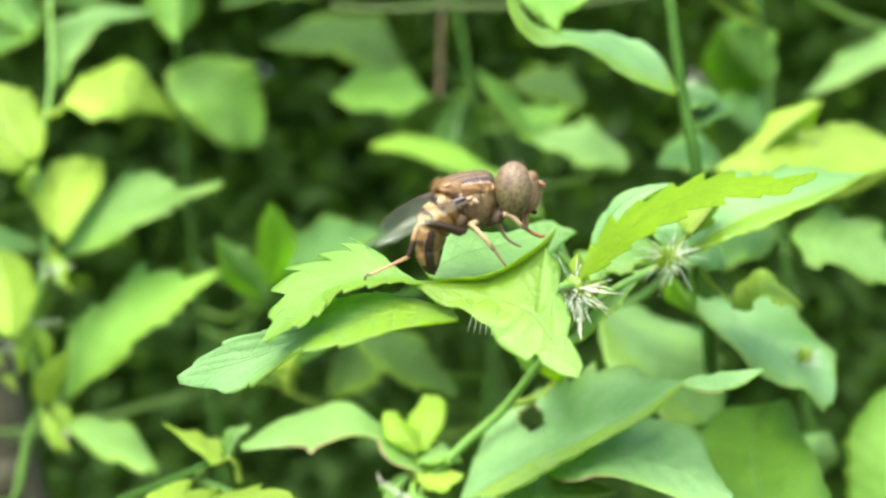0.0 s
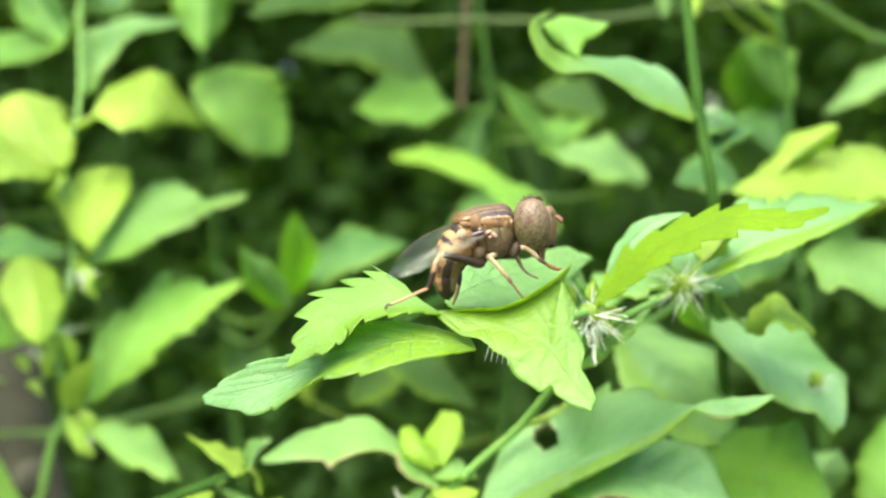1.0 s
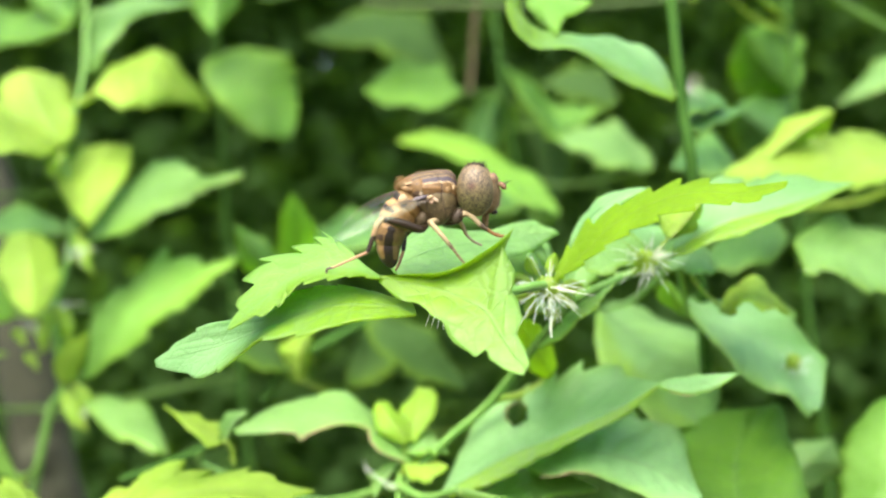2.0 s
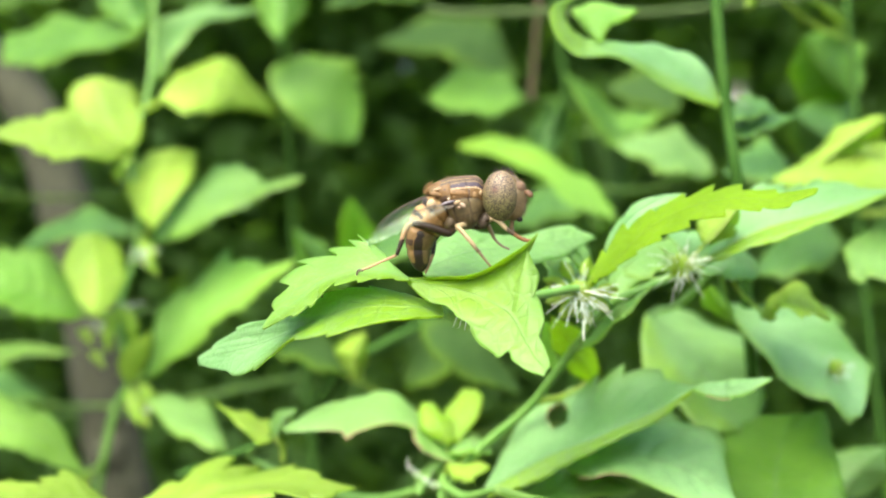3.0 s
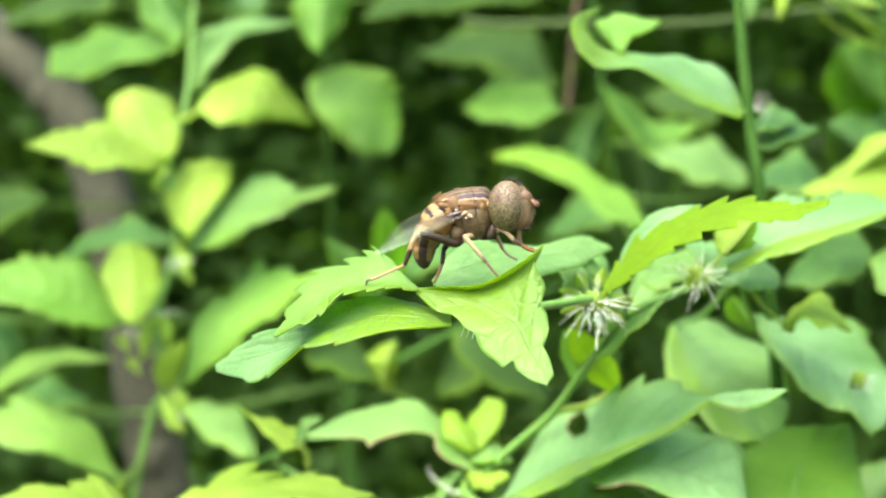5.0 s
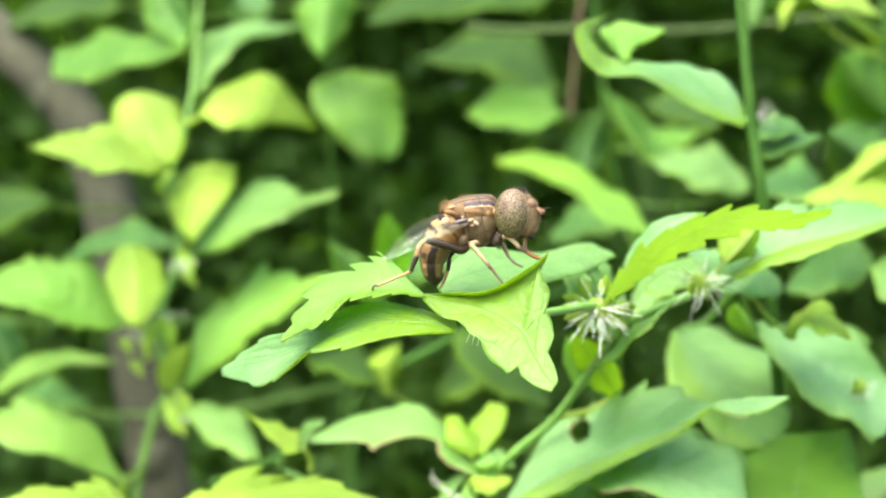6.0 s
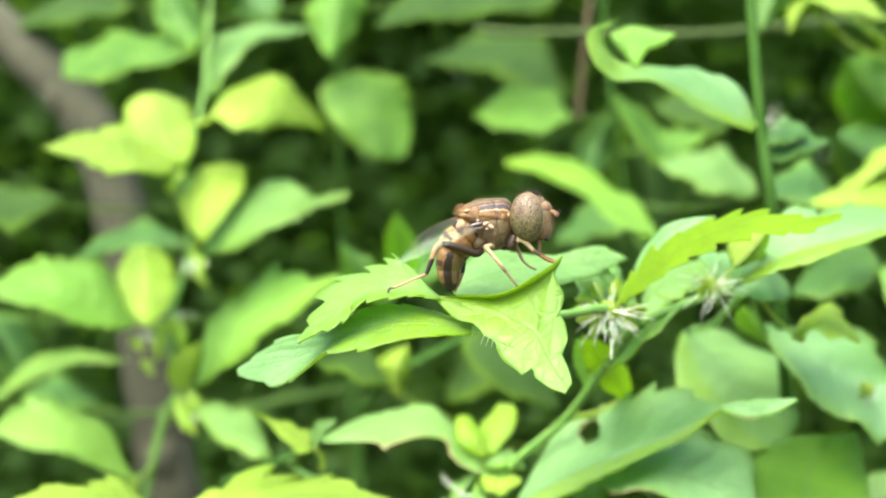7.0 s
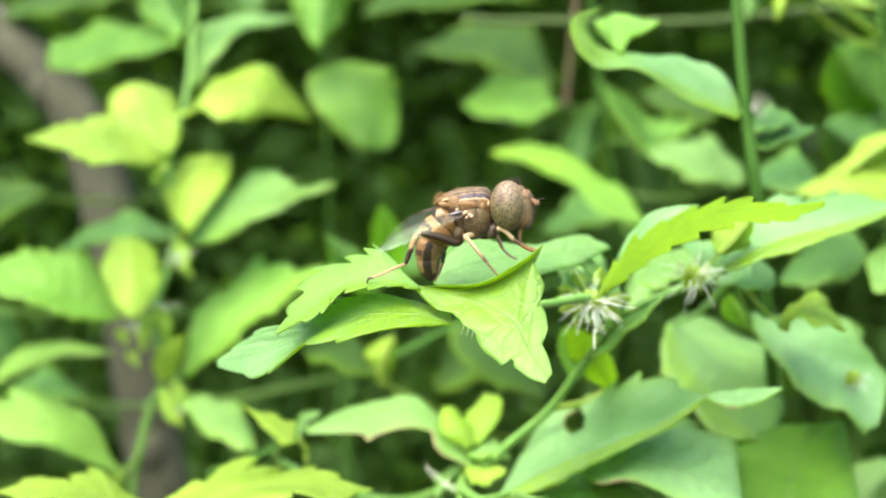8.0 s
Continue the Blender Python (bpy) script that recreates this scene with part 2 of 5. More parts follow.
def leaf(plant, spine, left, right, material, teeth=7, amp=0.17, peak=0.4, tail=0.0, cup=0.12, wave=0.06, holes=(),
         petiole=True, thick=0.22, lip=None, browned=None, label="", fine=False, seed=0, even=False, name="leaf", lime=None):
    """A leaf blade along its midrib (spine). left and right: the half-blade's reach at its widest as a vector,
    or its edge as a curve of points. teeth: number along each edge.
    holes: (along, across, half-length, half-width). lip: how far the left edge rolls over, and up to where along the blade."""
    rnd = random.Random(seed * 7 + int(abs(spine[0][0] * 13 + spine[0][2] * 7)))
    nu = max(26, teeth * 8 + 1) if not fine else max(60, teeth * 13 + 1)
    nv = 5 if not fine else 10
    s = np.linspace(0, 1, nu)
    mid = spline(spine, nu)
    tan = np.gradient(mid, axis=0)
    tan /= np.linalg.norm(tan, axis=1)[:, None] + 1e-12
    w = profile(s, peak, tail)
    ph = rnd.random() * 6.3
    rows = []
    for side, reach in ((-1, left), (1, right)):
        r = np.array(reach, float)
        half = spline(r, nu) - mid if r.ndim == 2 else r[None] * w[:, None]
        if teeth:
            f = s * teeth + 0.25 * np.sin(s * 7 + ph + side)
            k = np.floor(f).astype(int)
            f = f - k
            size_k = np.array([0.65 + 0.7 * random.Random(int(i) * 31 + seed + side * 5).random() for i in k])
            saw = np.where(f < 0.78, (f / 0.78) ** 0.7, ((1 - f) / 0.22) ** 0.8) * size_k * np.minimum(1, 6 * (1 - s))
            half_t = half * (1 + amp * (saw - 0.45))[:, None]
            half_t = half_t + tan * (amp * 0.5 * np.linalg.norm(half, axis=1) * saw)[:, None]
        else:
            half_t = half
        # uneven margin
        half_t = half_t * np.array([1 + 0.05 * noise.noise(Vector((x * 22, ph, side))) for x in s])[:, None]
        size = np.linalg.norm(half, axis=1)
        nrm = np.cross(tan, half)
        nrm /= np.linalg.norm(nrm, axis=1)[:, None] + 1e-9
        nrm *= np.where(nrm[:, 2] < 0, -1, 1)[:, None] if not even else 1
        cols = []
        for k in range(1, nv + 1):
            v = k / nv
            e = v ** 3
            p = mid + half * v * (1 - e) + half_t * v * e
            p = p + nrm * (cup * size * 1.6 * v * (1 - 0.75 * v))[:, None]
            p = p + nrm * (wave * size * v * v * np.sin(s * 15 + ph + side))[:, None]
            # quilting between the side veins
            q = np.cos((s - 0.21 * v) * 2 * math.pi * 8)
            p = p + nrm * ((0.007 if fine else 0.028) * size * (1 - v) * 4 * v * q)[:, None]
            if lip and side < 0:
                p = p + v3(lip[0]) * max(0, (v - 0.66) / 0.34) ** 2 * (np.minimum(1, 8 * s) * np.clip((lip[1] - s) / 0.1, 0, 1))[:, None]
            cols.append((p, 0.5 + side * 0.5 * v))
        rows.append(cols)
    grid = [c for c in reversed(rows[0])] + [(mid - v3((0, 0, 0)), 0.5)] + rows[1]
    nc = len(grid)
    top = np.stack([g[0] for g in grid], 1)
    du, dv = np.gradient(top, axis=0), np.gradient(top, axis=1)
    nr = np.cross(du, dv)
    nr /= np.linalg.norm(nr, axis=2)[:, :, None] + 1e-9
    rim = np.ones((nu, nc))
    rim[:, 0] = rim[:, -1] = 0.35
    rib = np.exp(-((np.arange(nc) - nc // 2) / 0.8) ** 2)[None] * (1.2 - s)[:, None]
    bottom = top - nr * (thick * (rim + 1.2 * rib))[:, :, None]
    verts = np.concatenate([top.reshape(-1, 3), bottom.reshape(-1, 3)])
    uv = np.zeros((nu, nc, 2))
    uv[:, :, 0] = s[:, None]
    uv[:, :, 1] = np.array([g[1] for g in grid])[None]
    uvs = np.concatenate([uv.reshape(-1, 2)] * 2)
    half_count = nu * nc
    gone = set()
    for i in range(nu - 1):
        for j in range(nc - 1):
            cs, cv = (s[i] + s[i + 1]) / 2, (grid[j][1] + grid[j + 1][1]) / 2
            for hs, hv, rs, rv in holes:
                if ((cs - hs) / rs) ** 2 + ((cv - hv) / rv) ** 2 < 1:
                    gone.add((i, j))
    faces = []
    for i in range(nu - 1):
        for j in range(nc - 1):
            if (i, j) in gone:
                continue
            a, b, c, d = i * nc + j, i * nc + j + 1, (i + 1) * nc + j + 1, (i + 1) * nc + j
            faces.append((a, b, c, d))
            faces.append((a + half_count, d + half_count, c + half_count, b + half_count))
            for (x, y), (m, n) in (((i - 1, j), (a, b)), ((i + 1, j), (c, d)), ((i, j - 1), (d, a)), ((i, j + 1), (b, c))):
                if not (0 <= x < nu - 1 and 0 <= y < nc - 1) or (x, y) in gone:
                    faces.append((n, m, m + half_count, n + half_count))
    verts, uvs = list(verts), list(uvs)
    if petiole and plant.line:
        b = mid[0]
        a = plant.near(b)
        sag = (a + b) / 2 - v3((0, 0, 0.05 * np.linalg.norm(a - b)))
        rr = 0.012 * np.linalg.norm(mid[-1] - mid[0]) + 0.15
        pv, pf = tube_mesh([a, sag, b + tan[0] * 0.5], [rr, rr * 0.85, rr * 0.7], 6, 7)
        o = len(verts)
        verts += pv
        faces += [tuple(i + o for i in g) for g in pf]
        uvs += [(0.0, 0.5)] * len(pv)
    ob = mesh_part(name, verts, faces, material, plant.ob, label, uvs)
    # younger, yellower parts: the margin unless told; lime also paints transmitted light
    young = lime or (lambda a, b: 0.6 * abs(b) ** 6 + 0.3 * max(0, 1 - 6 * a))
    layer = ob.data.attributes.new("lime", "FLOAT", "POINT")
    layer.data.foreach_set("value", np.array([min(1.0, young(a, 2 * b - 1)) for a, b in uvs], float))
    ORIGIN[ob.name] = ORIGIN[plant.ob.name]
    if browned:
        # browned edge along a bitten stretch
        side, a, b = browned
        edge = top[int(a * nu):int(b * nu), 0 if side < 0 else -1]
        mesh_part("wilted_edge", *tube_mesh(list(edge), [0.03, 0.07, 0.04, 0.09, 0.05, 0.03], 6, 3 * len(edge)), WILT, ob, "browned bitten edge")
    if gone:
        ring = [top[i, j] for i, j in {(i + a, j + b) for i, j in gone for a in (0, 1) for b in (0, 1)} if
                not all((i - a, j - b) in gone for a in (0, 1) for b in (0, 1))]
        c = np.mean(ring, 0)
        ax = ring[0] - c
        ay = np.cross(nr[nu // 2, nc // 2], ax)
        ring.sort(key=lambda q: math.atan2((q - c) @ ay, (q - c) @ ax))
        mesh_part("wilted_edge", *tube_mesh(ring + ring[:2], [0.05, 0.08, 0.04, 0.07, 0.05], 6, 5 * len(ring)), WILT, ob, "browned rim of a hole")
    return ob


def ball(centre, radii, turn=(0, 0, 0), nu=40, nv=24, power=1.0, shape=None):
    m = Euler([radians(a) for a in turn]).to_matrix()
    verts, faces = [], []
    for i in range(nv + 1):
        a = math.pi * i / nv
        for j in range(nu):
            b = 2 * math.pi * j / nu
            p = Vector((math.cos(a), math.sin(a) * math.cos(b), math.sin(a) * math.sin(b)))
            if shape:
                p = p * shape(p)
            q = m @ Vector([math.copysign(abs(c) ** power, c) * r for c, r in zip(p, radii)])
            verts.append(v3(centre) + v3(q))
    for i in range(nv):
        for j in range(nu):
            k = (j + 1) % nu
            faces.append((i * nu + j, i * nu + k, (i + 1) * nu + k, (i + 1) * nu + j))
    return verts, faces


# ---- ground and the hedge behind ----
def ground():
    n = 90
    g = np.sign(np.linspace(-1, 1, n)) * np.abs(np.linspace(-1, 1, n)) ** 4 * 400000
    verts = [(x, y, 12 * noise.noise(Vector((x * 0.004, y * 0.004, 0))) - 8 if abs(x) + abs(y) < 9000 else -8) for x in g for y in g]
    faces = [(i * n + j, (i + 1) * n + j, (i + 1) * n + j + 1, i * n + j + 1) for i in range(n - 1) for j in range(n - 1)]
    tagged(mesh_part("ground", verts, faces, SOIL, None), "dark bare soil under the shrubs", "ground", kind="structure")


def hedge_mass(name, count, box, size, material, label, seed):
    """Uncountable deep foliage: folded pointed leaves, each with a midrib crease, scattered through a box."""
    rng = np.random.default_rng(seed)
    at = np.stack([rng.uniform(*b, count) for b in box], 1) + rng.normal(0, 1, (count, 3)) * (40, 0, 30)
    at[:, 1] += np.abs(rng.normal(0, 30, count))
    # an uneven, grown outline
    at[:, 2] *= 0.95 + 0.06 * np.sin(at[:, 0] * 0.011 + seed) * np.cos(at[:, 1] * 0.009) + 0.03 * np.sin(at[:, 0] * 0.031)
    at[:, 2] = np.maximum(2, at[:, 2] * (1 - 0.45 * np.minimum(1, np.abs(at[:, 0]) / 2100) ** 4))
    at[:, 1] += 70 * np.sin(at[:, 0] * 0.0043 + 1.0) * np.minimum(1, np.abs(at[:, 0]) / 1200)
    length = rng.uniform(*size, count)
    width, droop = length * rng.uniform(0.26, 0.36, count), length * rng.uniform(0.05, 0.25, count)
    rows = [(0, 0, 0)] + [(a, side * b, 0.22 * abs(side) * b - 1.1 * a * a) for a, b in ((0.1, 0.5), (0.28, 0.92), (0.5, 1.0), (0.72, 0.72), (0.9, 0.32)) for side in (-1, 0, 1)] + [(1, 0, -1.2)]
    p = np.array(rows, float)[None] * np.stack([length, width, droop], 1)[:, None]
    for axis, angle in ((0, rng.normal(0, 0.5, count)), (1, rng.normal(0, 0.5, count)), (2, rng.uniform(0, 6.28, count))):
        i, j = (axis + 1) % 3, (axis + 2) % 3
        c, d = np.cos(angle)[:, None], np.sin(angle)[:, None]
        p[:, :, i], p[:, :, j] = p[:, :, i] * c - p[:, :, j] * d, p[:, :, i] * d + p[:, :, j] * c
    p += at[:, None]
    quads = [(q, q + 1, q + 4, q + 3) for q in (1, 4, 7, 10)] + [(q + 1, q + 2, q + 5, q + 4) for q in (1, 4, 7, 10)]
    faces = np.array([(0, 2, 1, 1), (0, 3, 2, 2), (13, 14, 16, 16), (14, 15, 16, 16)] + quads)
    faces = (faces[None] + 17 * np.arange(count)[:, None, None]).reshape(-1, 4)
    faces = [tuple(f[:3]) if f[2] == f[3] else tuple(f) for f in faces.tolist()]
    return tagged(mesh_part(name, p.reshape(-1, 3), faces, material, None), label, "hedge", kind="stuff")


ground()
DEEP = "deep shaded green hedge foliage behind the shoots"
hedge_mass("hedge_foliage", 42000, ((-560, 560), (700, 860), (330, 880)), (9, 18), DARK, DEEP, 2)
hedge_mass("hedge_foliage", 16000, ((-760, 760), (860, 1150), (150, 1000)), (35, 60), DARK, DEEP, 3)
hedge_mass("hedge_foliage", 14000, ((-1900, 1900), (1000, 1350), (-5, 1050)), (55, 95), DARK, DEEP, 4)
# canopy above the view, added to keep skylight off the hedge
hedge_mass("hedge_foliage", 5000, ((-1900, 1900), (560, 1250), (900, 1120)), (45, 75), DARK, "overhanging dark green hedge foliage, added out of view to shade the hollow", 5)
# side masses beyond the view, added to narrow the open sky
hedge_mass("hedge_foliage", 4000, ((-1900, -640), (420, 900), (-5, 1000)), (50, 85), DARK, "dense green hedge foliage added unseen beside the hollow to block light", 7)
hedge_mass("hedge_foliage", 4000, ((640, 1900), (420, 900), (-5, 1000)), (50, 85), DARK, "dense green hedge foliage added unseen beside the hollow to block light", 8)


# ---- branch and twigs in the background ----
branch = Plant("branch", (-57.0 + 20, 195), "grey-brown bare branch rising behind the leafy shoots", "branch")
branch.stem([(-54.6, 190.0, 537.6), (-58.2, 190.0, 550.8), (-62.4, 190.0, 576.1), (-70.8, 195.0, 612.3), (-82.6, 200.0, 634.9), (-108.4, 210.0, 655.4)], 6.25, 5.53, BARK, True, "limb")
for place, size in (((-59.0, 185.0, 556.0), 3.4), ((-68.5, 190.5, 606.0), 3.0), ((-83.5, 196.0, 633.0), 3.2)):
    mesh_part("knot", *ball(place, (size, 0.7 * size, 1.25 * size), (0, 20, 0), 20, 14, 1.0, lambda p: 1 + 0.12 * math.sin(7 * p.z) * math.cos(5 * p.x)), BARK, branch.ob, "swollen bark knot")

# ---- shoot standing beside the fly's shoot ----
lp = Plant("leafy_shoot", (-44.9 - 15, 118), "upright shoot with lime-yellow young leaves in opposite pairs", "plant", "leafy shoots")
lp.stem([(-44.9, 105.0, 561.0), (-41.8, 104.0, 574.7), (-39.7, 103.0, 579.1), (-40.7, 103.0, 589.1), (-38.3, 106.0, 600.1), (-39.3, 108.0, 612.6), (-37.4, 112.0, 622.9), (-37.9, 120.0, 634.7), (-38.1, 125.0, 646.7)], 0.62, 0.28, STEM, True)
leaf(lp, [(-43.9, 94.0, 567.3), (-48.4, 92.0, 572.0), (-53.3, 90.0, 574.5), (-61.3, 86.0, 575.4)],
     [(-44.5, 95.0, 567.6), (-50.1, 99.0, 574.4), (-56.4, 98.0, 577.5), (-61.1, 95.0, 577.0), (-61.3, 86.0, 575.6)],
     [(-44.3, 93.0, 567.2), (-50.2, 87.0, 571.0), (-55.7, 85.0, 572.9), (-61.3, 86.0, 574.8)], SILKY, 9, .16, lime=lambda a, b: 0.35)
leaf(lp, [(-36.3, 102.0, 579.8), (-29.3, 100.0, 587.2), (-21.9, 97.0, 592.4), (-14.7, 93.0, 596.1)],
     [(-36.7, 103.0, 580.3), (-36.0, 110.0, 585.7), (-32.9, 112.0, 591.7), (-28.6, 110.0, 594.3), (-22.7, 104.0, 595.5), (-18.8, 98.0, 595.4), (-14.7, 93.0, 596.5)],
     [(-35.6, 101.0, 579.5), (-29.0, 95.0, 584.3), (-24.3, 93.0, 588.0), (-19.8, 92.0, 591.8), (-14.7, 93.0, 595.5)], TENDER, 8, .3, wave=.1, lime=lambda a, b: 0.5 * max(0, b) + 0.8 * max(0, a - 0.6))
leaf(lp, [(-35.8, 98.0, 576.6), (-29.7, 92.0, 575.2), (-26.0, 88.0, 573.6), (-23.4, 84.0, 571.3)],
     [(-35.9, 100.0, 577.0), (-31.4, 100.0, 576.8), (-27.2, 96.0, 575.3), (-23.3, 84.0, 571.9)], [(-35.3, 96.0, 575.8), (-29.9, 86.0, 573.1), (-25.5, 82.0, 572.2), (-23.6, 84.0, 571.2)], FRESH, 5, .08)
leaf(lp, [(-39.3, 100.0, 579.4), (-37.7, 98.0, 582.9), (-34.8, 96.0, 586.7)], (-1.81, 0.00, 0.82), (1.64, 0.00, -0.66), YOUNG, 7, .16)
leaf(lp, [(-41.1, 90.0, 589.2), (-41.9, 93.0, 594.5), (-43.8, 100.0, 600.5)], (-4.64, 2.00, -0.06), (3.57, 3.00, -0.09), YOUNG, 9, .17, peak=.6, cup=-.1)
leaf(lp, [(-45.1, 100.0, 589.1), (-53.7, 95.0, 593.6), (-64.9, 90.0, 594.7)], (-2.02, 12.00, 4.75), (0.87, -6.00, -3.33), TENDER, 8, .2)
leaf(lp, [(-35.2, 100.0, 601.1), (-34.9, 102.0, 604.6), (-34.6, 106.0, 608.5), (-32.5, 112.0, 613.2)],
     [(-35.4, 100.0, 601.2), (-38.8, 104.0, 604.2), (-40.8, 108.0, 608.6), (-39.1, 112.0, 612.2), (-35.1, 113.0, 613.1), (-32.7, 112.0, 613.3)],
     [(-34.9, 100.0, 601.1), (-32.4, 103.0, 605.0), (-30.4, 106.0, 608.9), (-30.3, 110.0, 611.7), (-31.6, 112.0, 613.0), (-32.4, 112.0, 613.3)], YOUNG, 5, .1, cup=-.06)
leaf(lp, [(-35.7, 105.0, 599.2), (-30.7, 104.0, 603.1), (-25.4, 102.0, 605.8), (-20.2, 100.0, 606.7), (-13.6, 97.0, 608.0)],
     [(-36.0, 106.0, 599.6), (-32.8, 112.0, 605.8), (-27.5, 112.0, 609.5), (-22.4, 108.0, 609.5), (-19.3, 102.0, 607.4), (-13.6, 97.0, 608.4)],
     [(-35.2, 104.0, 598.9), (-28.5, 98.0, 600.4), (-23.8, 96.0, 602.6), (-19.8, 97.0, 605.2), (-17.0, 97.0, 606.1), (-13.6, 97.0, 607.4)], FRESH, 7, .16, lime=lambda a, b: 0.75 * max(0, a - 0.45) + 0.5 * max(0, b))
leaf(lp, [(-40.0, 115.0, 600.8), (-52.3, 130.0, 602.0), (-66.0, 140.0, 597.6)], (-2.28, 10.00, 2.28), (1.14, -5.00, -2.09), MATURE)
leaf(lp, [(-39.1, 104.0, 612.6), (-43.0, 108.0, 617.8), (-46.7, 116.0, 624.7)], (-5.46, 2.00, -0.70), (4.80, 3.00, 1.13), YOUNG, 9, .17, peak=.62, cup=-.1)
leaf(lp, [(-40.0, 106.0, 612.5), (-48.4, 100.0, 614.0), (-57.5, 95.0, 614.6)], (-2.47, 12.00, 4.35), (1.94, -8.00, -3.27), YOUNG, 7, .2, tail=.5)
leaf(lp, [(-34.6, 106.0, 620.3), (-30.9, 109.0, 621.8), (-26.4, 114.0, 622.9), (-23.1, 126.0, 622.3), (-21.0, 140.0, 621.0)],
     [(-34.9, 107.0, 620.9), (-33.0, 114.0, 624.9), (-29.7, 119.0, 627.3), (-25.8, 124.0, 627.2), (-23.5, 132.0, 624.8), (-21.0, 140.0, 621.2)],
     [(-34.2, 105.0, 619.7), (-31.0, 101.0, 617.5), (-29.2, 103.0, 617.0), (-26.1, 108.0, 618.7), (-23.3, 122.0, 619.8), (-21.0, 140.0, 620.8)], YOUNG, 8, .14, lime=lambda a, b: 0.1)
leaf(lp, [(-36.7, 115.0, 624.0), (-35.3, 118.0, 630.1), (-31.6, 122.0, 634.5), (-21.4, 130.0, 637.1)], (-2.77, 10.00, 3.28), (2.15, -5.00, -2.40), FRESH)
leaf(lp, [(-41.6, 130.0, 633.5), (-56.4, 150.0, 635.7), (-75.2, 170.0, 635.7)], (-3.61, 16.00, 6.04), (2.25, -10.00, -5.01), LUSH, 9, .17, peak=.72)
leaf(lp, [(-41.2, 130.0, 633.3), (-46.4, 140.0, 640.9), (-51.2, 150.0, 650.9)], (-5.43, 5.00, 0.85), (2.21, 10.00, 1.70), LUSH)
# small buds and bracts at the nodes
for b, m, e in (((-38.9, 99.0, 578.6), (-37.7, 97.0, 576.0), (-36.9, 96.0, 573.4)), ((-40.6, 99.0, 589.8), (-41.0, 97.0, 587.0), (-41.3, 97.0, 583.8)), ((-39.8, 99.0, 590.2), (-38.2, 98.0, 587.8), (-37.9, 98.0, 584.7)),
                ((-37.2, 102.0, 599.7), (-35.8, 100.0, 597.6), (-35.8, 99.0, 595.1)), ((-39.1, 104.0, 611.9), (-40.3, 103.0, 609.8), (-40.7, 103.0, 607.7)), ((-37.4, 99.0, 579.5), (-36.0, 98.0, 577.5), (-36.3, 98.0, 574.8)),
                ((-44.8, 100.0, 566.5), (-45.3, 98.0, 565.5), (-45.0, 98.0, 563.2))):
    leaf(lp, [b, m, e], (-1.0, 0.2, -0.2), (1.0, 0.2, 0.2), YOUNG, 3, name="bud_leaf", lime=lambda a, b: 0.9)
for p in ((-36.8, 102.0, 596.3), (-45.9, 100.0, 586.8), (-34.7, 100.0, 577.3), (-44.3, 100.0, 583.5), (-37.7, 98.0, 575.1)):
    leaf(lp, [p, v3(p) + (1.2, -0.8, -0.6), v3(p) + (2.2, -1.2, -2.2)], (0.5, 0, 0.5), (-0.5, 0, -0.5), YOUNG, 0, name="bract")

# fine white hairs at the nodes
for p in ((-42.8, 100.0, 587.5), (-36.0, 98.0, 575.3), (-38.6, 100.0, 590.1), (-36.4, 100.0, 597.6)):
    for k in range(5):
        a = 0.4 + k * 1.1
        q = v3(p)
        h = mesh_part("hair", *tube_mesh([q, q + v3((1.4 * math.cos(a), -0.6, 1.0 * math.sin(a))), q + v3((2.9 * math.cos(a), -0.9, 1.7 * math.sin(a) - 0.3))], [0.08, 0.06, 0.02], 5, 5), PETAL, lp.ob)
        ORIGIN[h.name] = ORIGIN[lp.ob.name]

# ---- shrub shoots behind ----
bp = Plant("leafy_shoot", (-16.4, 185), "shaded leafy shoot behind, broad green leaves", "plant", "leafy shoots")
bp.stem([(-16.41, 175.0, 547.7), (-20.2, 180.0, 593.2), (-21.0, 175.0, 627.5), (-21.7, 170.0, 658.3)], 0.7, 0.45, STEM_DARK, True)
leaf(bp, [(-22.7, 158.0, 631.1), (-13.9, 157.0, 626.1), (-7.2, 156.0, 617.1)], (4.94, 6.00, 6.34), (-4.64, -4.00, -5.05), LUSH, 9, .16, peak=.5, cup=.1)
leaf(bp, [(-19.83, 160.0, 651.8), (-20.3, 155.0, 643.4), (-20.8, 150.0, 634.8)], (-5.65, 8.00, 1.36), (4.48, 10.00, 1.70), LUSH)
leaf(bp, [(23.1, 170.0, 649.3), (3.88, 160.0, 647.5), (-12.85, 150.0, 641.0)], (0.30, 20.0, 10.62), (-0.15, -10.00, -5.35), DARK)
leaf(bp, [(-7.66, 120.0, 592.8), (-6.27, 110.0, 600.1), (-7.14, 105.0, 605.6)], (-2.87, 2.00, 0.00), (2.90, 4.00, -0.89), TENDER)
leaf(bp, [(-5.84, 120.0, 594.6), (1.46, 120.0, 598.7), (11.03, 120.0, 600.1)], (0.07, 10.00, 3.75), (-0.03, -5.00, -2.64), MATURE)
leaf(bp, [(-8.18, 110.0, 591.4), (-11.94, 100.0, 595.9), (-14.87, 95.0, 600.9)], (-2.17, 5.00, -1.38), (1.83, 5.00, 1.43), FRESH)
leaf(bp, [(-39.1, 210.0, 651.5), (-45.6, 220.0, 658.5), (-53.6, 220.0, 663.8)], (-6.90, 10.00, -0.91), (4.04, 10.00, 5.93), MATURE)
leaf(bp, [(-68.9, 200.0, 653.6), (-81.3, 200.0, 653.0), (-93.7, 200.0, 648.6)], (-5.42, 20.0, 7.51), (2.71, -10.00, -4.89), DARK)
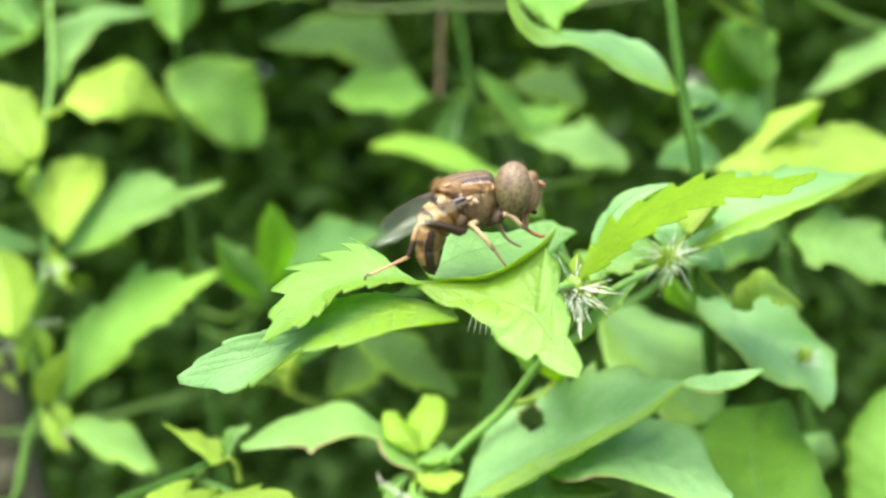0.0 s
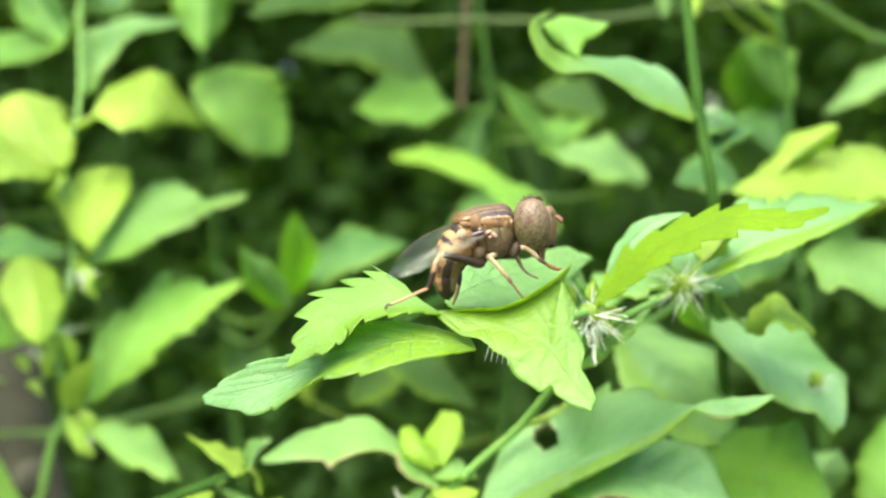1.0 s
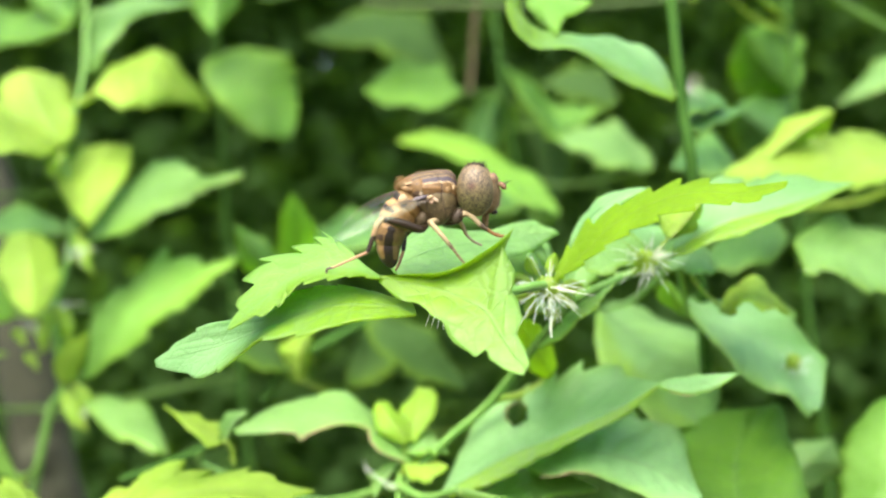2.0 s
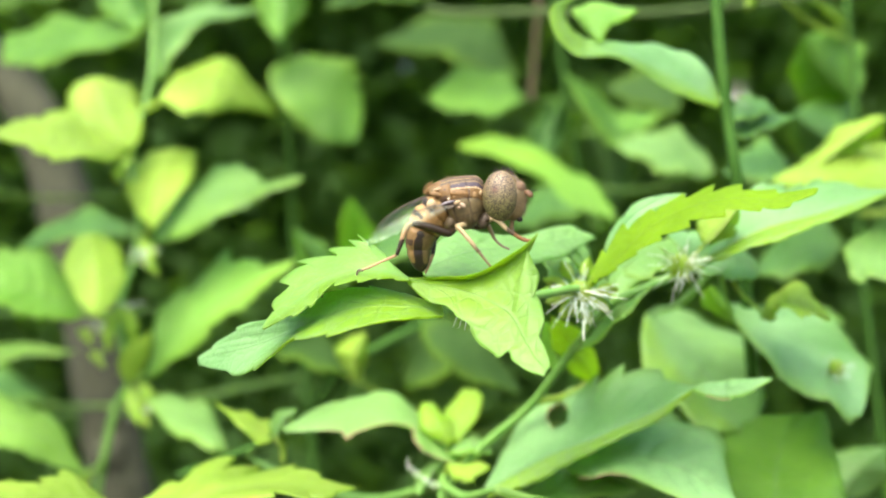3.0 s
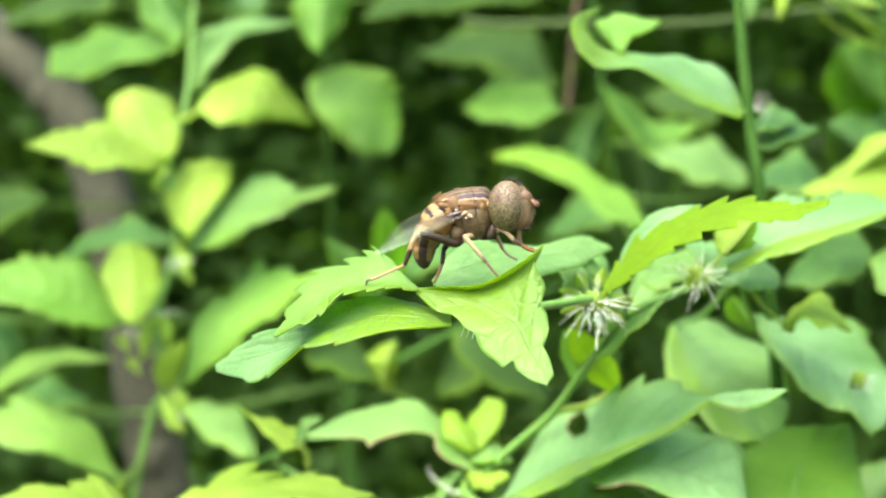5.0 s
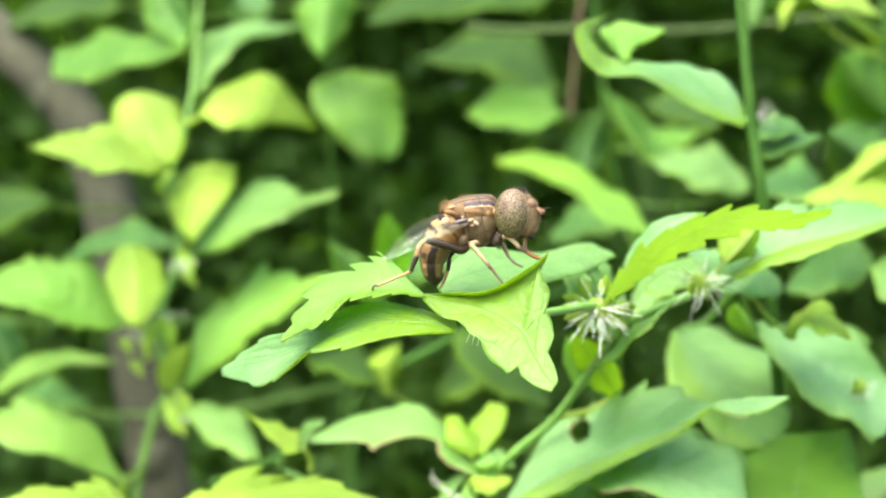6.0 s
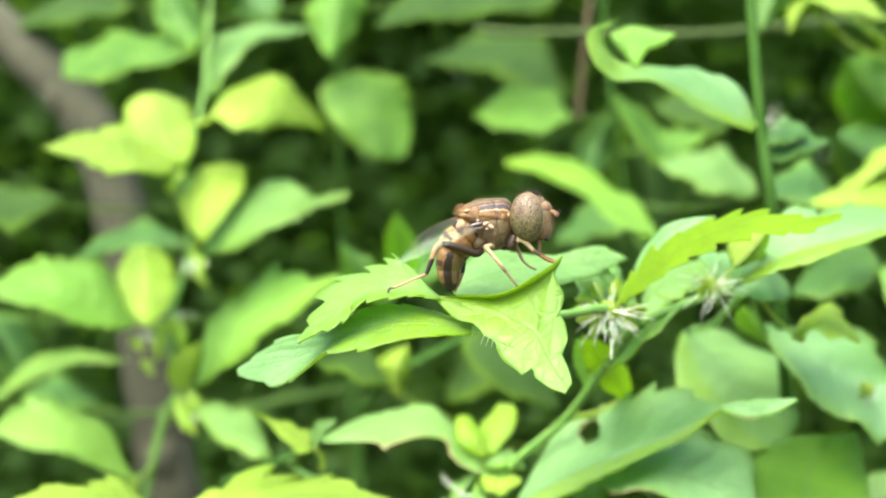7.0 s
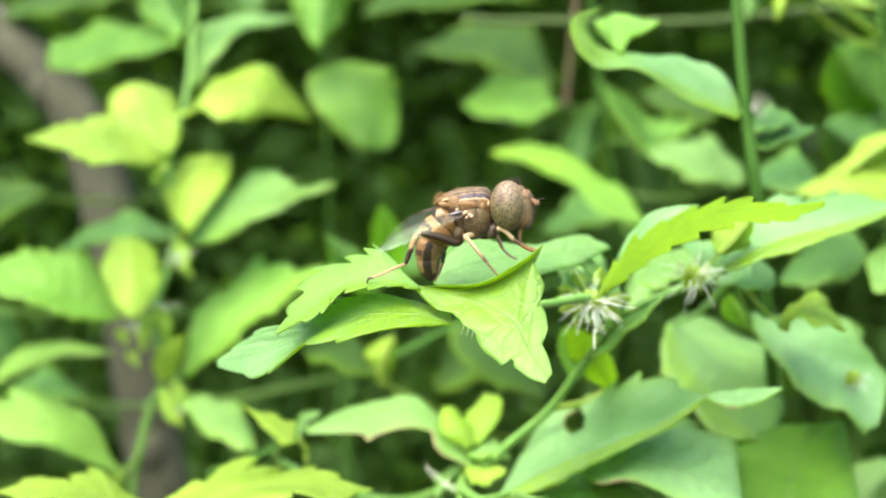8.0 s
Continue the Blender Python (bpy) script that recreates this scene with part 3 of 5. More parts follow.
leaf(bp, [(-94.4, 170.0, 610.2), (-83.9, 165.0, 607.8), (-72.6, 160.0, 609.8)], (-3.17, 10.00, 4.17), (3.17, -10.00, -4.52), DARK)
leaf(bp, [(-76.6, 130.0, 574.2), (-63.8, 125.0, 581.4), (-50.7, 120.0, 581.9)], (-2.28, 6.00, 0.94), (1.68, -4.00, -0.95), FRESH, 8, .16, lime=lambda a, b: 0.5)
leaf(bp, [(-85.4, 150.0, 587.7), (-79.2, 150.0, 581.5), (-77.1, 150.0, 574.2)], (-7.48, 10.00, -3.97), (1.14, 10.00, 2.49), MATURE)
leaf(bp, [(-90.6, 190.0, 564.1), (-82.2, 190.0, 568.9), (-72.6, 190.0, 566.5)], (-2.83, 10.00, 2.66), (2.83, -10.00, -1.83), MATURE)

bq = Plant("leafy_shoot", (29.7, 175), "shaded leafy shoot behind the fly, drooping leaves", "plant", "leafy shoots")
bq.stem([(29.7, 160.0, 550.5), (36.9, 165.0, 593.5), (33.6, 165.0, 621.0), (30.9, 170.0, 656.1)], 0.7, 0.45, STEM_DARK, True)
leaf(bq, [(24.1, 158.0, 625.0), (18.4, 157.0, 626.0), (12.5, 156.0, 625.9), (6.0, 155.0, 625.0)],
     [(24.1, 160.0, 625.8), (21.2, 166.0, 630.2), (15.9, 168.0, 631.6), (10.7, 164.0, 629.6), (6.0, 155.0, 625.2)],
     [(23.7, 156.0, 624.2), (18.7, 150.0, 621.3), (13.4, 149.0, 621.2), (8.7, 151.0, 622.7), (6.2, 155.0, 624.8)], LUSH, 7, .1, lime=lambda a, b: 0.1)
leaf(bq, [(27.8, 210.0, 634.2), (15.14, 215.0, 644.5), (-4.51, 220.0, 644.6)], (4.02, 20.0, 8.10), (-1.74, -10.00, -6.72), DARK)
leaf(bq, [(32.8, 108.0, 601.7), (26.9, 116.0, 607.2), (20.5, 126.0, 611.9), (10.6, 136.0, 614.8)],
     [(33.1, 110.0, 602.4), (30.4, 122.0, 608.3), (26.5, 130.0, 611.4), (19.1, 138.0, 616.4), (10.6, 136.0, 615.2)],
     [(32.2, 106.0, 601.2), (25.9, 108.0, 604.0), (21.4, 116.0, 608.6), (16.6, 126.0, 612.2), (10.8, 136.0, 614.3)], LUSH, 6, .12, lime=lambda a, b: min(0.9, 0.25 + 0.9 * max(0, a - 0.3)))
leaf(bq, [(48.3, 150.0, 620.8), (39.2, 145.0, 618.4), (29.4, 140.0, 628.0)], (3.08, 10.00, 3.50), (-2.96, -10.00, -3.48), LUSH)
leaf(bq, [(53.0, 130.0, 609.6), (45.0, 128.0, 612.9), (35.7, 126.0, 614.1)], (3.56, 14.00, 4.20), (-2.70, -10.00, -4.00), FRESH, 8, .2)
leaf(bq, [(31.4, 160.0, 624.9), (29.2, 160.0, 618.4), (26.0, 155.0, 610.7)], (-2.91, 10.00, 0.71), (4.42, 6.00, 0.43), MATURE)
leaf(bq, [(35.8, 150.0, 606.3), (27.6, 150.0, 604.8), (20.3, 150.0, 601.1)], (1.10, 10.00, 3.85), (-1.10, -10.00, -3.57), MATURE)
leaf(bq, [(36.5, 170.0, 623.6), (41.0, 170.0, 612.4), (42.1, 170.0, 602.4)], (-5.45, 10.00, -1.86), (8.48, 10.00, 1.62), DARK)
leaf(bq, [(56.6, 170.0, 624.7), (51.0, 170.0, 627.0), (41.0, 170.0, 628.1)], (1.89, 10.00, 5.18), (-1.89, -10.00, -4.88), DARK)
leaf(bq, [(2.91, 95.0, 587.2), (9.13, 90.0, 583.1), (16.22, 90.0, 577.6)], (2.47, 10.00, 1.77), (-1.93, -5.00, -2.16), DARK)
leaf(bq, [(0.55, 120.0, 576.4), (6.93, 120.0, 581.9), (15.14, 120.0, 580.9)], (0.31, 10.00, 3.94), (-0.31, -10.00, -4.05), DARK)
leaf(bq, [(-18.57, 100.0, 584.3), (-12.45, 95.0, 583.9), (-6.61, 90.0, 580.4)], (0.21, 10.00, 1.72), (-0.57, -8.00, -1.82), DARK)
leaf(bq, [(-6.61, 90.0, 579.6), (-6.16, 88.0, 583.3), (-4.83, 88.0, 586.7)], (-2.72, 5.00, 0.52), (1.44, 5.00, -1.24), YOUNG)
bq.stem([(-11.64, 95.0, 576.6), (-6.68, 92.0, 582.2), (-0.32, 95.0, 585.5), (10.10, 110.0, 589.6), (35.7, 164.0, 595.7)], 0.7, 0.6, STEM_DARK, name="side_stem")
twig = Plant("twig", (25.5, 150), "thin dry brown twig hanging among leaves", "twig")
twig.stem([(24.7, 150.0, 623.7), (25.7, 152.0, 632.5), (27.1, 155.0, 643.4), (30.9, 170.0, 662.8)], 0.62, 0.41, DEAD, False, "dead_wood")
twig.stem([(5.62, 142.0, 639.0), (11.63, 142.0, 638.4), (26.5, 140.0, 638.1), (45.0, 138.0, 637.6), (64.2, 136.0, 639.2), (87.3, 130.0, 640.1)], 0.70, 0.60, TWIG, False, "cross_stem")

# ---- tall stem with a curled leaf ----
rp = Plant("tall_stem", (38.7 + 8, 56), "slender green stem with one curled leaf", "plant")
rp.stem([(41.4, 62.0, 565.1), (38.5, 54.0, 587.4), (35.0, 45.0, 603.7), (33.9, 45.0, 612.0), (33.3, 45.0, 618.7), (32.6, 46.0, 630.3)], 0.70, 0.57, STEM_DARK, True)
leaf(rp, [(33.3, 45.0, 613.1), (29.8, 43.0, 614.9), (26.0, 42.0, 616.6), (22.2, 40.0, 617.6), (18.2, 39.0, 618.0), (16.1, 38.0, 619.6), (15.8, 40.0, 622.1), (18.9, 46.0, 624.7)],
     [(33.7, 46.0, 613.6), (31.7, 48.0, 617.5), (27.5, 47.0, 619.6), (23.0, 44.0, 619.1), (18.9, 42.0, 619.2), (17.1, 41.0, 620.6), (16.6, 42.0, 622.3), (18.9, 46.0, 624.7)],
     [(32.7, 44.0, 612.3), (27.9, 40.0, 613.5), (24.0, 39.0, 615.4), (20.8, 38.0, 616.9), (17.3, 37.0, 617.1), (15.0, 37.0, 619.0), (14.9, 39.0, 622.2), (18.9, 46.0, 624.7)], MINT, 8, .1, cup=.05, fine=True, thick=.1,
     lime=lambda a, b: min(1, max(0.05, b * 1.4, (a - 0.4) * 5, 0.9 - a * 9)))
leaf(rp, [(19.8, 42.0, 619.0), (20.3, 46.0, 621.8), (25.3, 48.0, 623.2)], (-1.02, 5.00, 2.33), (0.83, -3.00, -1.58), TENDER, 7, .1, petiole=False)
leaf(rp, [(34.6, 47.0, 611.7), (38.2, 52.0, 612.8), (42.1, 56.0, 613.1)], (1.51, 6.00, 2.02), (-1.00, -4.00, -1.50), MATURE)
leaf(rp, [(34.8, 47.0, 609.7), (40.0, 54.0, 611.4), (45.6, 60.0, 612.6)], (1.56, 6.00, 1.42), (-1.04, -4.00, -1.48), MATURE)
for k in range(9):
    a = -1.0 + k * 0.28
    q = v3((34.4, 45.0, 613.7))
    rp_hair = mesh_part("hair", *tube_mesh([q, q + v3((math.cos(a) * 1.0, -0.3 * math.sin(k * 2.1), math.sin(a) * 1.0)), q + v3((math.cos(a) * 2.4, -0.5 * math.sin(k * 2.1), math.sin(a) * 2.0))], [0.02, 0.016, 0.008], 5, 5), PETAL, rp.ob)

# ---- broad shoots further along ----
ep = Plant("leafy_shoot", (72.8, 118), "bushy shoot with rounded light green leaves", "plant", "leafy shoots")
ep.stem([(74.5, 110.0, 560.1), (71.0, 110.0, 594.9), (71.8, 115.0, 621.5), (71.7, 120.0, 647.5)], 0.7, 0.45, STEM_DARK, True)
leaf(ep, [(71.8, 115.0, 620.1), (66.4, 112.0, 623.8), (62.3, 110.0, 629.2)], (-1.65, 10.00, -3.02), (8.47, 10.00, 5.26), LUSH, 8, .1, peak=.5)
leaf(ep, [(70.1, 110.0, 609.7), (65.8, 110.0, 613.6), (60.6, 110.0, 617.5)], (-1.11, 8.00, -4.18), (7.24, 10.00, 5.39), MATURE, 8, .1, peak=.5)
leaf(ep, [(123.3, 160.0, 633.9), (109.1, 158.0, 629.1), (94.8, 155.0, 621.7)], (3.58, 10.00, 3.72), (-1.21, -5.00, -2.98), FRESH)
leaf(ep, [(76.4, 75.0, 606.9), (59.6, 70.0, 607.0), (44.5, 66.0, 605.6)], (3.88, 10.00, 3.90), (-2.14, -6.00, -3.53), YOUNG, 9, .2, peak=.5)
leaf(ep, [(54.8, 90.0, 637.1), (49.6, 88.0, 633.2), (47.1, 86.0, 629.4)], (0.04, 5.00, 2.00), (2.60, 5.00, -0.24), YOUNG)
leaf(ep, [(49.3, 90.0, 635.5), (56.4, 90.0, 633.9), (62.3, 90.0, 631.6)], (1.48, 5.00, 2.99), (-1.48, -5.00, -2.12), YOUNG)
leaf(ep, [(48.5, 90.0, 639.5), (46.1, 90.0, 635.1), (44.2, 90.0, 630.0)], (-1.21, 5.00, 1.73), (3.96, 5.00, 0.12), FRESH)
leaf(ep, [(52.6, 85.0, 607.0), (48.8, 85.0, 608.9), (43.4, 85.0, 607.4)], (2.64, 10.00, 3.23), (-1.58, -6.00, -3.26), MATURE, 7, .2)
leaf(ep, [(57.9, 80.0, 597.8), (51.9, 80.0, 597.1), (46.0, 80.0, 594.1)], (2.88, 10.00, 3.78), (-1.73, -6.00, -3.51), MATURE)
leaf(ep, [(52.0, 62.0, 597.5), (56.6, 60.0, 595.6), (66.5, 58.0, 590.5)], (8.14, 14.00, 3.50), (-5.70, -10.00, -2.43), FRESH)
leaf(ep, [(60.3, 70.0, 613.5), (54.7, 70.0, 609.9), (50.4, 70.0, 606.4)], (0.16, 5.00, 1.74), (3.06, 5.00, -1.16), YOUNG)

# ---- the fly's shoot ----
fp = Plant("leafy_shoot", (6.7, 42), "arching shoot with toothed bright green leaves, a fly on it", "plant", "leafy shoots")
fp.stem([(3.59, 42.0, 572.1), (7.07, 41.0, 577.6), (12.35, 38.0, 582.8), (15.21, 32.0, 588.0), (17.78, 24.0, 592.9), (22.1, 25.0, 594.9), (30.5, 35.0, 596.7)], 0.46, 0.36, STEM, True)
fp.stem([(17.78, 24.0, 593.0), (14.23, 16.00, 594.9), (8.61, 6.00, 594.8), (3.72, 2.00, 594.9), (0.67, 1.00, 595.6)], 0.45, 0.21, STEM, name="side_stem")
# long lower leaf, transmitted light painted lime towards its base and lower edge
leaf(fp, [(2.1, 0.0, 594.1), (-0.5, -1.5, 594.6), (-3.8, -1.0, 594.6), (-7.0, 1.0, 593.6), (-11.3, 6.0, 591.7), (-17.0, 12.4, 590.0)],
     [(2.0, 2.0, 594.6), (-1.0, 2.0, 595.5), (-3.9, 2.0, 595.6), (-6.5, 3.0, 595.3), (-9.2, 4.0, 593.9), (-12.2, 8.0, 592.9), (-15.4, 11.8, 591.3), (-17.0, 12.6, 590.1)],
     [(2.1, -1.0, 593.9), (-0.5, -4.0, 593.8), (-3.6, -4.5, 593.5), (-6.3, -3.0, 592.8), (-8.5, -1.0, 592.3), (-10.4, 2.0, 591.0), (-13.0, 6.0, 589.4), (-16.8, 12.0, 589.5)], MINT, 9, 0.16, fine=True, cup=.05, wave=.05, petiole=False,
     lime=lambda a, b: min(1, max(0, (0.60 - a + 0.32 * b) * 4)) * 0.95)
# upper toothed leaf
leaf(fp, [(-0.3, 0.0, 596.5), (-2.4, 0.5, 597.1), (-4.5, 1.0, 597.1), (-6.6, 1.5, 596.3), (-8.4, 1.0, 594.9), (-10.7, 0.4, 593.1)],
     [(-0.4, 2.0, 596.6), (-2.4, 6.0, 598.5), (-4.6, 8.0, 598.9), (-7.5, 7.0, 597.5), (-9.4, 4.0, 595.6), (-10.8, 0.5, 593.2)],
     [(-0.3, -0.5, 596.3), (-2.3, -1.5, 596.5), (-4.3, -2.0, 596.4), (-6.0, -1.5, 595.8), (-7.6, -1.0, 594.6), (-10.6, 0.3, 593.1)], SILKY, 8, 0.42, fine=True, cup=.06, wave=.05, petiole=False, thick=.1,
     lime=lambda a, b: min(0.95, max(0.0, 0.1 + 1.1 * b) + max(0, a - 0.6)))
# broad folded leaf on which the fly stands
leaf(fp, [(-0.3, 0.0, 596.3), (3.5, -1.3, 595.5), (6.1, -3.0, 594.4), (6.8, -4.0, 593.7), (7.2, -5.0, 592.8), (7.6, -6.0, 591.9), (8.0, -6.8, 591.2), (8.5, -7.5, 590.5)],
     [(-0.4, 0.5, 596.5), (1.9, 0.5, 596.5), (4.2, 0.2, 596.7), (6.4, -0.8, 597.9), (8.5, -1.9, 599.5), (8.1, -2.1, 598.7), (8.1, -2.3, 598.1), (8.6, -2.7, 597.0), (8.6, -3.0, 596.3), (8.0, -3.2, 596.0), (8.6, -4.0, 594.7), (8.7, -4.8, 593.5), (8.1, -5.2, 593.0), (8.6, -6.2, 591.8), (8.8, -7.2, 590.8)],
     [(-0.4, 0.0, 596.1), (0.8, -1.0, 595.0), (2.1, -2.0, 594.6), (3.0, -3.0, 593.7), (3.7, -3.5, 593.3), (4.0, -4.0, 592.5), (5.4, -5.4, 591.3), (6.1, -5.6, 591.7), (6.4, -6.2, 591.1), (7.3, -7.0, 590.5), (8.3, -7.7, 590.2)], SILKY, 0, 0.15, fine=True, cup=.06, wave=.04, petiole=False, thick=.07, lip=((0, -2.0, 0.12), 0.33),
     lime=lambda a, b: min(0.95, max(0, 1.25 - a * 1.35 - 0.4 * max(0, b) ** 2)))
# its far half
leaf(fp, [(0.8, 3.0, 596.6), (4.5, 8.0, 597.9), (10.0, 16.0, 598.4), (16.7, 25.0, 599.1)],
     [(0.8, 4.0, 596.8), (2.3, 9.0, 598.9), (5.6, 14.0, 599.7), (10.3, 20.0, 599.3), (15.4, 26.0, 599.7), (16.7, 25.0, 599.2)],
     [(1.0, 2.0, 596.5), (4.3, 3.0, 596.2), (9.0, 10.0, 596.8), (13.0, 18.0, 597.6), (16.7, 25.0, 599.0)], MINT, 5, 0.1, cup=.08, petiole=False, lime=lambda a, b: 0.3)
# serrated leaf
leaf(fp, [(15.2, 17.5, 595.7), (17.2, 16.5, 597.2), (19.8, 15.0, 599.8), (22.8, 13.0, 601.5), (25.7, 11.5, 602.1), (28.5, 10.0, 601.9), (31.9, 8.8, 602.7)],
     [(15.1, 17.5, 596.1), (16.7, 18.5, 598.2), (19.4, 18.0, 600.6), (23.0, 16.0, 602.5), (26.1, 14.5, 603.0), (29.0, 12.0, 602.6), (31.9, 9.0, 602.9)],
     [(15.4, 17.0, 595.3), (17.6, 15.0, 597.0), (20.2, 13.0, 598.9), (22.9, 11.5, 600.4), (25.8, 10.0, 601.1), (28.7, 9.0, 601.3), (31.6, 8.7, 602.2)], VIVID, 8, 0.54, fine=True, cup=.04, wave=.03, thick=.05, lime=lambda a, b: 0.2)
# the mint-pale upper side of its neighbour, just behind
leaf(fp, [(16.9, 20.0, 597.6), (19.2, 20.0, 600.4), (21.4, 20.0, 602.0), (24.1, 20.0, 602.7)], (-0.35, 2.0, 0.55), (0.3, -0.5, -0.5), MINT, 6, .2, petiole=False)
leaf(fp, [(27.4, 26.0, 596.9), (32.2, 26.0, 599.4), (37.7, 27.0, 600.8), (45.4, 28.0, 603.0)], (2.40, 10.00, 3.59), (-0.48, -3.00, -1.15), MINT, 8, 0.14, fine=True, lime=lambda a, b: 0.9 if b > 0 else 0.1)
leaf(fp, [(26.5, 24.0, 598.5), (28.1, 24.0, 600.1), (29.6, 24.0, 601.9)], (-0.90, 3.00, 0.74), (1.94, 3.00, -0.74), YOUNG)
leaf(fp, [(16.71, 20.00, 594.1), (13.73, 20.00, 598.1), (10.74, 20.00, 599.6)], (-0.06, 4.00, 1.07), (0.50, 0.00, -1.09), FRESH, 5, .2)
leaf(fp, [(18.50, 29.0, 591.2), (15.32, 27.0, 593.5), (11.81, 25.0, 594.6)], (0.48, 4.00, 1.42), (-0.24, -2.00, -1.45), TENDER)
leaf(fp, [(14.99, 36.0, 586.0), (14.32, 35.0, 588.9), (13.22, 34.0, 591.2)], (-1.15, 2.00, -0.45), (1.69, 2.00, 0.12), TENDER)
leaf(fp, [(15.95, 30.0, 588.5), (18.30, 24.0, 591.8), (21.3, 22.0, 594.7)], (0.18, 3.00, 0.22), (-0.14, -3.00, -0.25), FRESH)
leaf(fp, [(20.3, 30.0, 595.7), (23.9, 32.0, 597.0), (28.7, 34.0, 596.4)], (1.08, 6.00, 1.58), (-0.72, -4.00, -1.50), FRESH)
leaf(fp, [(35.3, 48.0, 589.7), (33.5, 47.0, 591.8), (32.1, 46.0, 593.9)], (-1.6, 2.0, 0.2), (1.3, 2.0, -0.3), TENDER, 5, .12, lime=lambda a, b: 0.5)
leaf(fp, [(35.5, 38.0, 590.9), (38.1, 36.0, 592.7), (41.0, 34.0, 590.7)], (2.32, 7.00, 0.93), (-2.39, -7.00, -1.02), YOUNG, 8, .16)
leaf(fp, [(35.2, 50.0, 590.9), (41.2, 46.0, 587.7), (43.6, 42.0, 584.8), (45.4, 38.0, 580.9)],
     [(36.4, 54.0, 591.3), (45.2, 58.0, 590.4), (48.6, 54.0, 588.4), (48.9, 48.0, 585.9), (47.5, 42.0, 583.3), (45.5, 38.0, 581.0)],
     [(34.9, 48.0, 590.3), (36.3, 42.0, 586.3), (38.4, 38.0, 583.8), (41.2, 36.0, 581.9), (43.8, 37.0, 580.6), (45.2, 38.0, 580.8)], MINT, 5, .1)
leaf(fp, [(29.1, 64.0, 590.1), (32.5, 55.0, 585.4), (35.5, 46.0, 578.7)],
     [(28.1, 62.0, 589.7), (26.1, 54.0, 586.7), (26.8, 48.0, 582.9), (30.2, 44.0, 579.1), (34.9, 45.0, 578.5)],
     [(31.3, 68.0, 590.2), (38.0, 70.0, 588.3), (41.3, 64.0, 584.8), (40.4, 56.0, 581.7), (37.6, 48.0, 578.5)], MINT, 4, .08, lime=lambda a, b: 0.75 if b < -0.45 else 0.3)

# ---- low shoot under the fly ----
hp = Plant("leafy_shoot", (4.3, 36), "low shoot with a holed leaf and a ragged eaten leaf", "plant", "leafy shoots")
hp.stem([(3.16, 36.0, 568.5), (3.37, 40.0, 573.9), (3.82, 44.0, 575.6), (4.02, 47.0, 577.2)], 0.46, 0.23, STEM, True)
hp.stem([(3.37, 40.0, 574.5), (5.29, 33.0, 574.7), (7.75, 28.0, 576.2)], 0.43, 0.32, STEM, name="side_stem")
# leaf with a hole; light through its lower half is painted lime
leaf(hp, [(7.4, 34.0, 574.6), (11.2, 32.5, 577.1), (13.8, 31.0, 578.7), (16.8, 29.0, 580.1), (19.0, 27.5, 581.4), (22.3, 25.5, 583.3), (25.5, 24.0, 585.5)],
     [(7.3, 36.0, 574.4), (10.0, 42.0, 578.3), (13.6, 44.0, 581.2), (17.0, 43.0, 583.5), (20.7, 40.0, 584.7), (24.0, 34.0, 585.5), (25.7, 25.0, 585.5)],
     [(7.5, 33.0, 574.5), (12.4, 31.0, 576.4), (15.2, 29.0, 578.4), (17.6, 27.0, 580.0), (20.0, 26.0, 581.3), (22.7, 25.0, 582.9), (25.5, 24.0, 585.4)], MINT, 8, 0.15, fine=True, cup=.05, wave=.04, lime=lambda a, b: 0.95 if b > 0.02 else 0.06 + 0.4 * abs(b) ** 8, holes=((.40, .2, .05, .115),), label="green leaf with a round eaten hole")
leaf(hp, [(25.3, 24.0, 585.4), (27.6, 22.5, 585.5), (29.3, 21.0, 586.0), (31.4, 20.0, 586.7)], (-0.1, 1.5, 0.6), (0.1, -1.0, -0.65), MINT, 5, .14, petiole=False, browned=(1, .1, .4))
leaf(hp, [(15.3, 36.0, 576.8), (19.7, 31.0, 578.4), (24.3, 25.0, 577.9), (27.2, 18.0, 576.4)],
     [(16.4, 40.0, 577.1), (21.3, 46.0, 578.7), (26.7, 46.0, 580.1), (30.1, 42.0, 579.2), (29.7, 32.0, 577.2), (27.8, 20.0, 576.3)],
     [(15.4, 34.0, 576.6), (16.6, 30.0, 576.4), (18.9, 27.0, 577.6), (21.4, 22.0, 576.7), (24.6, 18.0, 575.9), (27.1, 18.0, 576.2)], MINT, 6, .08, petiole=False, browned=(1, .1, .5))
leaf(hp, [(9.92, 36.0, 571.9), (15.44, 35.0, 574.9), (22.2, 35.0, 574.3)], (0.69, 6.00, 0.64), (-0.34, -3.00, -1.08), FRESH)
leaf(hp, [(34.3, 30.0, 572.1), (36.7, 38.0, 575.5), (41.4, 48.0, 579.7)], [(28.4, 30.0, 572.4), (30.0, 38.0, 576.1), (32.2, 44.0, 578.3), (38.1, 48.0, 579.4), (41.1, 48.0, 579.9)],
     [(41.6, 30.0, 572.3), (43.0, 38.0, 575.5), (44.8, 46.0, 578.6), (43.9, 49.0, 579.9), (41.7, 48.0, 579.8)], LUSH, 0, .1, cup=.03, lime=lambda a, b: 0.2)
leaf(hp, [(51.5, 42.0, 561.0), (57.2, 50.0, 569.6), (62.1, 58.0, 579.3)], (-3.19, 5.00, -0.63), (8.21, 5.00, -1.52), TENDER, 8, .1, peak=.6)
leaf(hp, [(55.0, 75.0, 565.3), (58.2, 76.0, 568.7), (62.6, 78.0, 571.3)], (-4.0, 3.0, 1.0), (5.0, 2.0, -1.5), FRESH, 7, .12, petiole=False)
